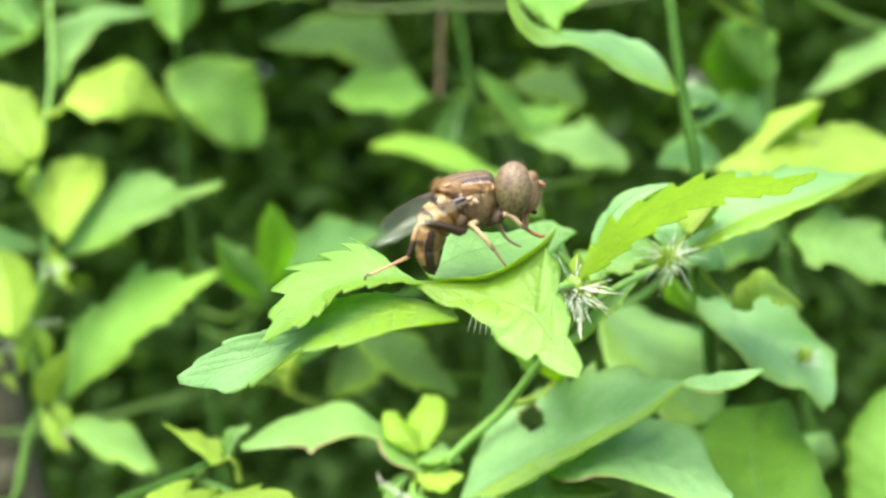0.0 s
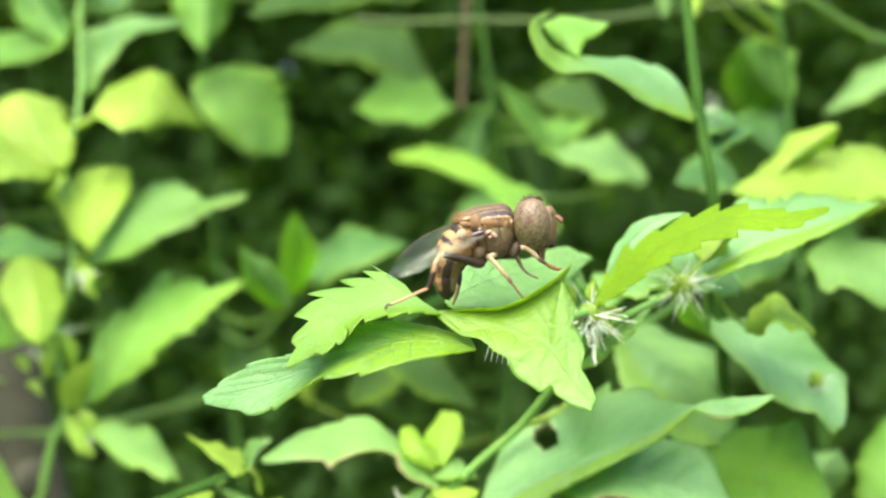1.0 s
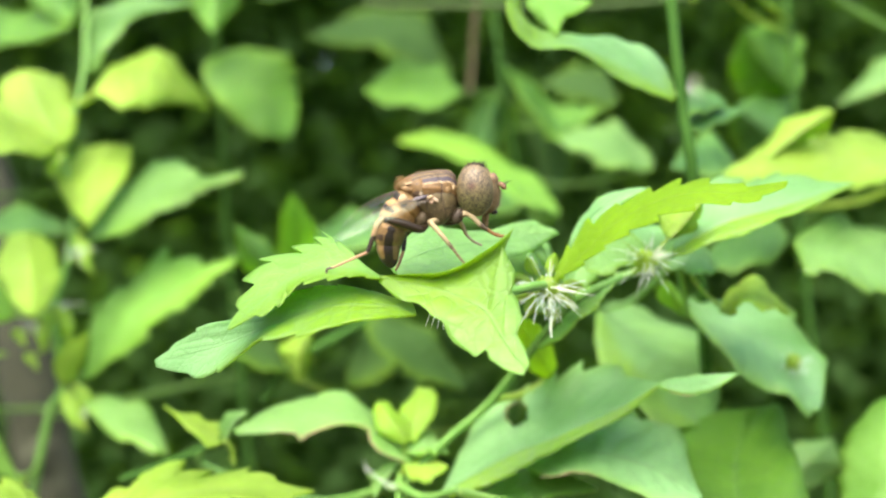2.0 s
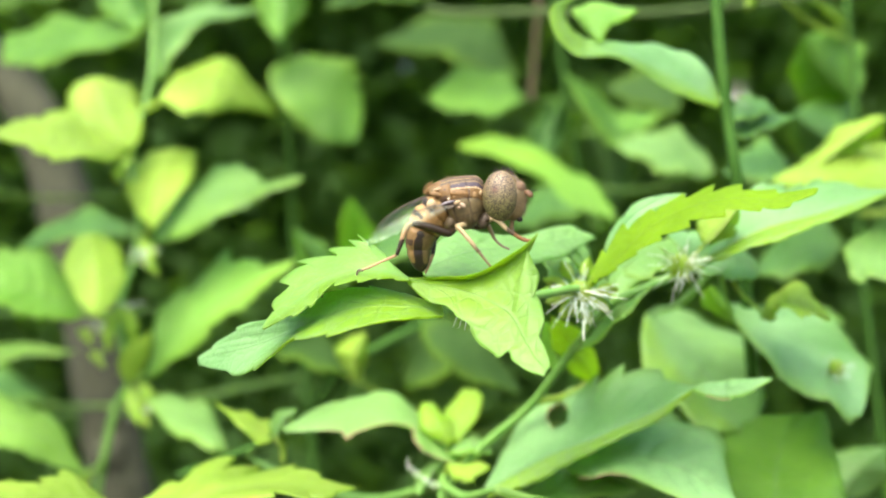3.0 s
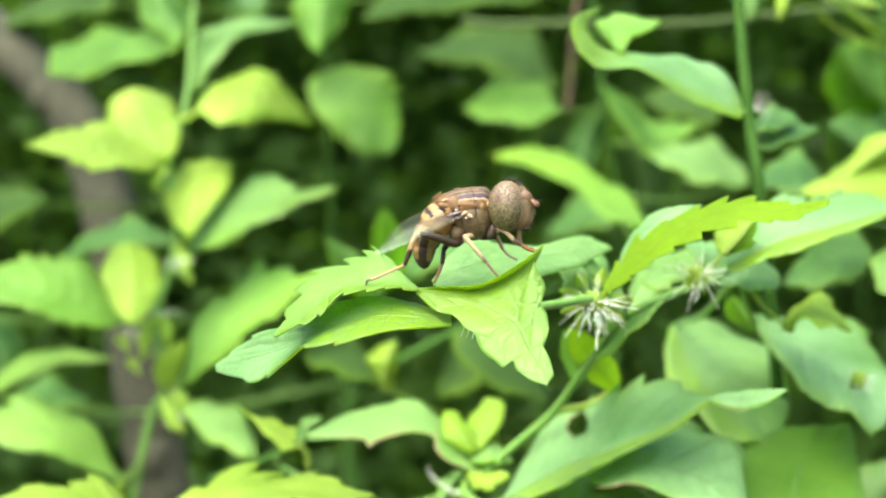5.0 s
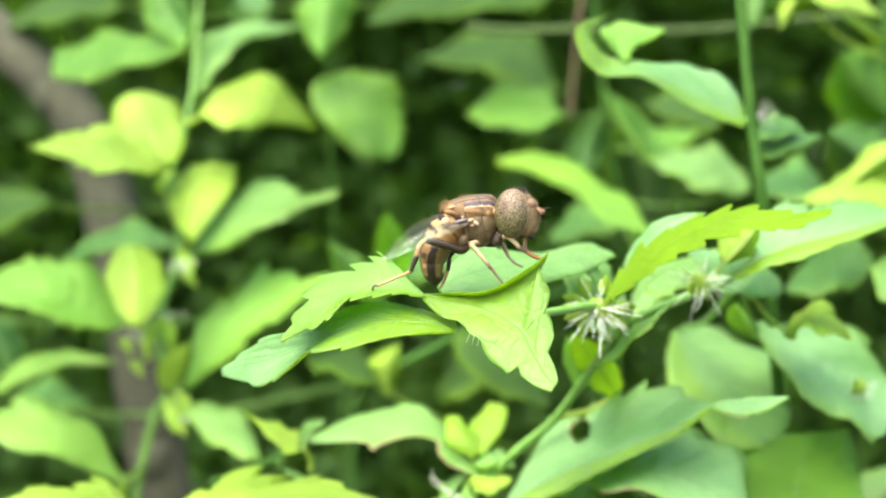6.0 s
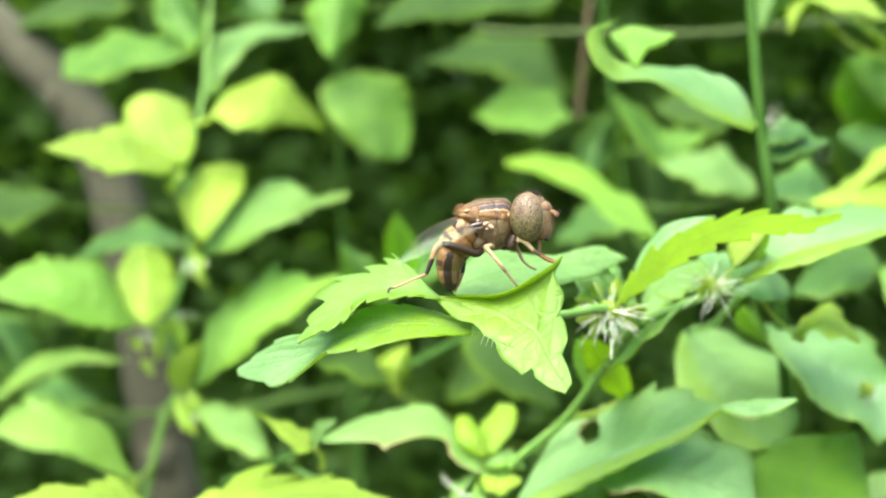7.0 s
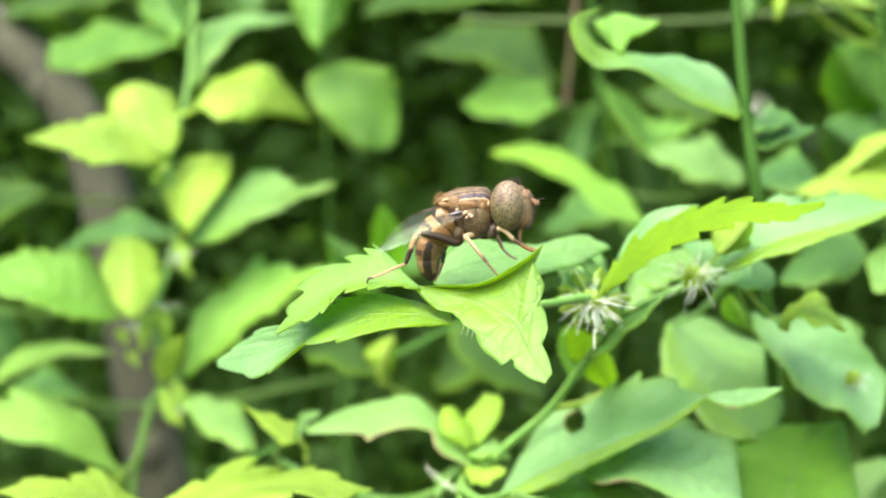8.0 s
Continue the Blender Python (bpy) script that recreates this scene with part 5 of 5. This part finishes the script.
# head, pivoting at the neck
NECK = v3((1.78, 0.00, 0.33))
head = mesh_part("head", *ball(v3((3.30, 0.00, 0.66)) - NECK, (1.30, 1.25, 1.64), (0, 0, 0), 40, 28), CUTICLE, fly, "tan face between large freckled eyes")
head.location = [c * MM for c in NECK]
ORIGIN[head.name] = tuple(NECK)
marked(head, lambda p: (0.125, 0.088, 0.036))
EYE_AT, EYE_SIZE = v3((3.22, 0.00, 0.64)), (1.29, 1.10, 1.77)
for y in (-1.0, 1.0):
    spot = v3((3.02, 0.00, 1.12)) - NECK
    centre = EYE_AT + v3((0, y * 0.88, 0))
    eye = mesh_part("eye", *ball(centre, EYE_SIZE, (0, 0, y * 16), 72, 48), EYE, head, "large tan compound eye with dark freckles")

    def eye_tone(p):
        """Rosy above; olive below with its shade painted in; one rust spot."""
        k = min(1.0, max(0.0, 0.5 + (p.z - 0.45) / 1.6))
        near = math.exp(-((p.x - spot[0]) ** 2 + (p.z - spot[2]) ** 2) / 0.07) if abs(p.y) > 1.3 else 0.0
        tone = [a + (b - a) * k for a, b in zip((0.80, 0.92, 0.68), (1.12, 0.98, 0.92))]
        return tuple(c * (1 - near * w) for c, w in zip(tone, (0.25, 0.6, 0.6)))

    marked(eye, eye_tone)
    ring = [centre + v3(Euler((0, 0, radians(y * 16))).to_matrix() @ Vector((EYE_SIZE[0] * 1.0 * math.cos(a), -y * 0.16, EYE_SIZE[2] * 1.0 * math.sin(a)))) for a in np.linspace(0, 2 * math.pi, 33)]
    marked(mesh_part("eye_rim", *tube_mesh(ring, [0.028, 0.03, 0.028], 6, 96), CUTICLE, head, "thin pale rim behind the eye"), lambda p: (0.26, 0.2, 0.1))
    v, f = tube_mesh([v3((4.78, y * 0.16, 0.98)), v3((5.02, y * 0.2, 0.98)), v3((5.22, y * 0.26, 0.80)), v3((5.26, y * 0.28, 0.62))], [0.10, 0.15, 0.19, 0.10], 10, 12)
    marked(mesh_part("antenna", v, f, CUTICLE, head, "short brown antenna"), lambda p: (0.17, 0.095, 0.048))
    tip = v3((5.12, y * 0.3, 0.98))
    mesh_part("arista", *tube_mesh([tip, tip + v3((0.35, y * 0.12, 0.14)), tip + v3((0.72, y * 0.2, 0.16))], [0.028, 0.018, 0.008], 5, 6), BRISTLE, head)
marked(mesh_part("face", *ball((4.22, 0.00, 0.20), (0.72, 0.86, 1.30), (0, 6, 0), 40, 28, 1.0, lambda p: 1 + 0.08 * math.exp(-((p.z + 0.35) / 0.2) ** 2) * max(0, p.x)), CUTICLE, head, "pale tan face"), lambda p: (0.15, 0.112, 0.048) if abs(p.y) > 0.22 else (0.14, 0.095, 0.05))
marked(mesh_part("brow", *ball((4.33, 0.00, 1.22), (0.5, 0.62, 0.56), (0, 30, 0), 28, 18), CUTICLE, head, "rosy tan brow"), lambda p: (0.165, 0.105, 0.055))
marked(mesh_part("mouth", *ball((4.50, 0.00, -0.95), (0.26, 0.3, 0.2), (0, 10, 0), 20, 14), CUTICLE, head, "black mouth margin"), lambda p: UMBER)
marked(mesh_part("proboscis", *tube_mesh([(4.06, 0.00, -0.75), (3.98, -0.05, -1.33), (3.95, -0.10, -1.95)], [0.2, 0.16, 0.13], 10, 10), CUTICLE, head), lambda p: TAN)
fuzz("crown_hair", 150, v3((3.33, 0.00, 0.66)), (1.35, 0.9, 1.74), 0.34, lambda d: d[2] > 0.84, BRISTLE, 5, head, 0.014)
fuzz("face_fuzz", 480, v3((4.22, 0.00, 0.40)), (0.74, 0.88, 1.36), 0.22, lambda d: d[0] > 0.2, FUZZ, 6, head)
fuzz("eye_fuzz", 300, EYE_AT + v3((0, -0.88, 0)), EYE_SIZE, 0.12, lambda d: d[1] < 0.2, FUZZ, 8, head, 0.006)
marked(mesh_part("neck", *tube_mesh([(1.30, 0.00, 0.20), (1.86, 0.00, 0.30), (2.40, 0.00, 0.40)], [1.0, 0.85, 0.9], 16, 8), CUTICLE, fly), lambda p: BROWN)
# dark front hip, under the head
marked(mesh_part("front_hip", *ball((1.93, -0.70, -1.14), (0.42, 0.45, 0.62), (0, 30, 0), 24, 16), CUTICLE, fly, "dark front hip"), lambda p: (0.06, 0.045, 0.028))
marked(mesh_part("front_hip", *ball((1.82, 0.70, -1.04), (0.42, 0.45, 0.62), (0, 30, 0), 24, 16), CUTICLE, fly, "dark front hip"), lambda p: (0.06, 0.045, 0.028))
marked(mesh_part("breast", *ball((-0.51, 0.00, -1.21), (0.62, 1.25, 0.75), (0, 30, 0), 36, 24), CUTICLE, fly, "dark rear of the thorax"), lambda p: (0.13, 0.095, 0.05))

# abdomen, banded, hanging from the thorax
WAIST = v3((-0.91, 0.00, -0.66))


def abdomen_mesh():
    n, m = 90, 96
    c = spline([(-0.75, 0.00, -0.05), (-1.72, 0.00, -0.78), (-2.45, 0.00, -2.00), (-2.75, 0.00, -3.30), (-2.52, 0.00, -4.85)], n)
    t = np.gradient(c, axis=0)
    t /= np.linalg.norm(t, axis=1)[:, None]
    s = np.linspace(0, 1, n)
    rz = np.interp(s, [0, 0.12, 0.35, 0.55, 0.75, 0.9, 0.97, 1], [0.9, 1.2, 1.28, 1.10, 0.92, 0.64, 0.36, 0.05])
    ry = np.interp(s, [0, 0.15, 0.4, 0.65, 0.85, 0.95, 1], [1.1, 1.5, 1.55, 1.3, 0.85, 0.45, 0.05])
    seg = 1 - 0.09 * np.abs(np.cos(s * math.pi * 4.0)) ** 14
    verts, faces = [], []
    for i in range(n):
        b = np.cross(t[i], (0, 1, 0))
        for j in range(m):
            w = 2 * math.pi * j / m
            verts.append(c[i] + seg[i] * (ry[i] * math.cos(w) * v3((0, 1, 0)) + rz[i] * math.sin(w) * b))
    for i in range(n - 1):
        for j in range(m):
            k = (j + 1) % m
            faces.append((i * m + j, i * m + k, (i + 1) * m + k, (i + 1) * m + j))
    faces += [tuple(range(m)), tuple(range((n - 1) * m, n * m))]
    tone = []
    for i in range(n):
        for j in range(m):
            w = 2 * math.pi * j / m
            # back: 1 along the back, -1 along the belly, 0 along the flanks
            back = -math.sin(w)
            q = s[i] + 0.03 * back + 0.012 * noise.noise(Vector((i * 0.12, j * 0.15, 0)))
            if q < 0.07:
                c3 = BROWN
            elif q < 0.46:
                ring = 0.20 < q < 0.27 and back > 0.1 or 0.35 < q < 0.40 and back > 0.35
                c3 = UMBER if ring else (0.22, 0.125, 0.036) if back < 0.2 else (0.29, 0.185, 0.07)
            else:
                wedge = abs(back - 0.1) < 0.17 + 0.6 * (q - 0.46) + 0.03 * math.sin(q * 50)
                edge = back > 0.9 or 0.66 < q < 0.72 and back > 0.45
                c3 = UMBER if wedge and q > 0.5 or q > 0.9 else BROWN if edge or back < -0.85 else (0.19, 0.115, 0.04) if back > 0 else (0.135, 0.10, 0.034)
            tone.append(c3)
    return verts, faces, tone


av, af, tone = abdomen_mesh()
abdomen = mesh_part("abdomen", [v - WAIST for v in av], af, CUTICLE, fly, "ochre abdomen with dark brown bands")
abdomen.location = [c * MM for c in WAIST]
layer = abdomen.data.attributes.new("marking", "FLOAT_COLOR", "POINT")
layer.data.foreach_set("color", np.array([(*c, 1.0) for c in tone], float).ravel())


def limb(pieces, label):
    """A jointed leg: one tapered part for each of its segments."""
    thigh = None
    for piece, pts, radii, colour in pieces:
        v, f = tube_mesh(pts, radii, 12, 26)
        o = marked(mesh_part(piece, v, f, LEG, thigh or fly, label if not thigh else ""), colour)
        thigh = thigh or o
    return thigh


PALE, RUST = (0.38, 0.29, 0.15), (0.26, 0.12, 0.04)
DARK_LEG = (0.026, 0.017, 0.008)
limb([("hind_leg", [(-0.28, -1.00, -1.78), (-0.78, -1.60, -2.02), (-1.83, -2.00, -1.65), (-2.76, -2.10, -1.41), (-3.40, -2.10, -1.29)], [0.2, 0.30, 0.30, 0.27, 0.17], lambda p: DARK_LEG if p.x > -3.25 else PALE),
      ("shin", [(-3.40, -2.10, -1.29), (-3.72, -2.10, -1.73), (-4.01, -2.05, -2.61), (-4.34, -2.00, -3.50)], [0.16, 0.2, 0.19, 0.14], lambda p: PALE if p.z > -1.75 else (0.34, 0.22, 0.11) if p.z > -2.4 and p.y < -2.1 else DARK_LEG),
      ("foot", [(-4.34, -2.00, -3.50), (-5.28, -1.60, -3.90), (-6.10, -1.20, -4.27), (-6.72, -1.00, -4.52)], [0.11, 0.10, 0.095, 0.085], lambda p: (0.36, 0.22, 0.115)),
      ("claw", [(-6.68, -1.00, -4.52), (-7.01, -0.90, -4.56), (-7.13, -0.85, -4.81), (-7.14, -0.85, -4.93)], [0.09, 0.11, 0.08, 0.03], lambda p: (0.10, 0.08, 0.05))], "dark hind leg with orange foot")
limb([("hind_leg", [(-0.58, 1.10, -1.5), (-0.99, 1.60, -1.66), (-1.57, 1.90, -2.45)], [0.255, 0.306, 0.2], lambda p: DARK_LEG),
      ("shin", [(-1.57, 1.90, -2.45), (-1.62, 1.80, -2.95), (-1.70, 1.70, -3.53)], [0.16, 0.18, 0.14], lambda p: DARK_LEG),
      ("foot", [(-1.70, 1.70, -3.53), (-1.96, 1.40, -4.19), (-2.29, 1.10, -4.85)], [0.13, 0.12, 0.09], lambda p: (0.28, 0.165, 0.065))], "dark hind leg with orange foot")
limb([("middle_leg", [(0.53, -0.90, -1.42), (0.15, -1.50, -1.50), (-0.10, -1.75, -1.62)], [0.2, 0.2, 0.22], lambda p: PALE),
      ("shin", [(-0.10, -1.75, -1.62), (0.10, -1.80, -1.78), (0.78, -1.90, -2.59), (1.39, -1.70, -3.36)], [0.2, 0.17, 0.155, 0.13], lambda p: PALE if p.x < 1.15 else (0.16, 0.11, 0.06)),
      ("foot", [(1.39, -1.70, -3.32), (1.73, -1.40, -3.77), (2.15, -1.00, -4.27), (2.49, -0.60, -4.65)], [0.115, 0.095, 0.09, 0.10], lambda p: (0.32, 0.22, 0.13)),
      ("claw", [(2.45, -0.60, -4.61), (2.66, -0.50, -4.74), (2.70, -0.45, -4.90)], [0.11, 0.12, 0.04], lambda p: RUST)], "pale jointed middle leg")
limb([("middle_leg", [(0.83, 0.90, -1.30), (1.24, 1.40, -1.60), (2.35, 1.40, -1.54)], [0.2, 0.187, 0.17], lambda p: BROWN),
      ("shin", [(2.30, 1.40, -1.50), (2.55, 1.30, -2.04), (2.71, 1.20, -2.46)], [0.17, 0.155, 0.12], lambda p: PALE),
      ("foot", [(2.71, 1.20, -2.46), (3.15, 1.00, -2.92), (3.77, 0.90, -3.25)], [0.1, 0.09, 0.075], lambda p: (0.32, 0.235, 0.135))], "pale jointed middle leg")
limb([("front_leg", [(1.84, -0.70, -1.30), (2.15, -1.10, -1.10), (2.47, -1.25, -0.98)], [0.23, 0.2, 0.19], lambda p: DARK_LEG if p.x < 2.2 else PALE),
      ("shin", [(2.43, -1.25, -0.98), (2.88, -1.25, -1.27), (3.41, -1.20, -1.80), (3.90, -1.10, -2.16)], [0.19, 0.17, 0.16, 0.13], lambda p: PALE if p.x < 3.4 else (0.08, 0.055, 0.03)),
      ("foot", [(3.90, -1.10, -2.16), (4.36, -0.90, -2.45), (4.86, -0.70, -2.62), (5.11, -0.60, -2.54)], [0.125, 0.12, 0.12, 0.06], lambda p: RUST)], "pale jointed front leg with rusty foot")
limb([("front_leg", [(1.91, 0.60, -1.24), (2.69, 0.90, -1.04), (3.99, 1.00, -0.89)], [0.2, 0.18, 0.15], lambda p: BROWN),
      ("shin", [(3.99, 1.00, -0.93), (3.95, 1.00, -1.47), (4.02, 0.90, -1.96)], [0.15, 0.14, 0.11], lambda p: (0.24, 0.155, 0.085)),
      ("foot", [(4.02, 0.90, -1.96), (4.46, 0.70, -2.34), (4.95, 0.50, -2.50)], [0.10, 0.094, 0.07], lambda p: RUST)], "pale jointed front leg with rusty foot")


def wing(spine, outer, inner):
    """A long clear wing: a thin closed membrane with raised veins."""
    nu, nv = 30, 9
    c = spline(spine, nu)
    s = np.linspace(0, 1, nu)
    w = np.sin(np.pi * np.clip(s * 0.93 + 0.05, 0, 1)) ** 0.55 * (0.35 + 0.65 * np.minimum(1, s * 2.2))
    grid = np.zeros((nu, nv, 3))
    for j in range(nv):
        v = -1 + 2 * j / (nv - 1)
        half = v3(outer) * -v if v < 0 else v3(inner) * v
        grid[:, j] = c + half * w[:, None] + v3((0, 0, 0.05)) * np.sin(s * 12 + j)[:, None]
    up = np.array([0, 0, 0.012])
    verts = list((grid + up).reshape(-1, 3)) + list((grid - up).reshape(-1, 3))
    q, faces = nu * nv, []
    for i in range(nu - 1):
        for j in range(nv - 1):
            a, b, d, e = i * nv + j, i * nv + j + 1, (i + 1) * nv + j + 1, (i + 1) * nv + j
            faces += [(a, b, d, e), (a + q, e + q, d + q, b + q)]
    edge = [(i, 0) for i in range(nu)] + [(nu - 1, j) for j in range(1, nv)] + [(i, nv - 1) for i in range(nu - 2, -1, -1)] + [(0, j) for j in range(nv - 2, 0, -1)]
    for (i, j), (k, l) in zip(edge, edge[1:] + edge[:1]):
        faces.append((i * nv + j, k * nv + l, k * nv + l + q, i * nv + j + q))
    ob = mesh_part("wing", verts, faces, WING, fly, "clear veined wing")
    for j, end, r in ((0, nu - 2, 0.05), (1, nu - 4, 0.03), (3, nu - 1, 0.02), (4, nu - 1, 0.02), (5, nu - 3, 0.018), (6, nu - 2, 0.018), (8, nu - 12, 0.014)):
        mesh_part("vein", *tube_mesh([grid[i, j] for i in range(0, end, 4)], [r * 1.7, r * 0.55, r * 0.3], 6, 20), VEIN, ob)
    for i, j, k in ((9, 1, 3), (14, 3, 4), (18, 4, 6), (12, 4, 6)):
        mesh_part("vein", *tube_mesh([grid[i, j], grid[i + 1, k]], [0.014, 0.014], 5, 4), VEIN, ob)
    return ob


wing([(-0.13, -1.70, -0.05), (-2.03, -2.30, -0.61), (-4.24, -2.50, -1.61), (-6.48, -2.60, -2.72)], (-0.22, 0.5, 0.50), (0.16, -0.4, -0.40))
wing([(-0.98, 1.40, 0.64), (-2.44, 2.20, 0.33), (-4.55, 2.60, -0.96), (-6.72, 2.80, -2.77)], (-0.35, 0.8, 0.25), (0.6, -1.3, -0.75))


def motions():
    """The fly breathes with its abdomen and turns its head a little."""
    n, w = [c * MM for c in NECK], [c * MM for c in WAIST]
    walk(head, [(t, pose(n[0], n[1], n[2], rx, ry, rz)) for t, rx, ry, rz in (
        (0.0, 0, 0, -13), (0.5, 4, 0, -11), (1.0, 9, 0, -9), (2.3, 9, 0, -8), (2.7, 6, 2, -12), (3.3, 0, 4, -18), (3.6, -2, 4, -22),
        (4.2, -2, 3, -22), (4.8, 0, 2, -22), (5.2, 0, 1, -18), (6.4, 0, 2, -20), (7.0, 2, 0, -16), (8.0, 0, 0, -15))])
    walk(abdomen, [(t, pose(w[0] + dx * MM, w[1], w[2] + dz * MM, 0, ry, 0)) for t, dx, dz, ry in (
        (0.0, 0, 0.05, 0), (0.6, 0, 0.1, 1), (1.0, 0, 0.3, 3), (2.3, 0, 0.1, 1), (3.0, 0, 0.1, 0), (3.6, 0, 0.2, 2), (4.2, 0.1, 0.4, 5),
        (4.5, 0.2, 0.65, 9), (4.8, 0.2, 0.7, 10), (5.1, 0.2, 0.65, 9), (5.7, 0.1, 0.3, 4), (6.4, 0, 0.15, 2), (7.0, 0, 0, 0), (8.0, 0, 0, 0))])


motions()
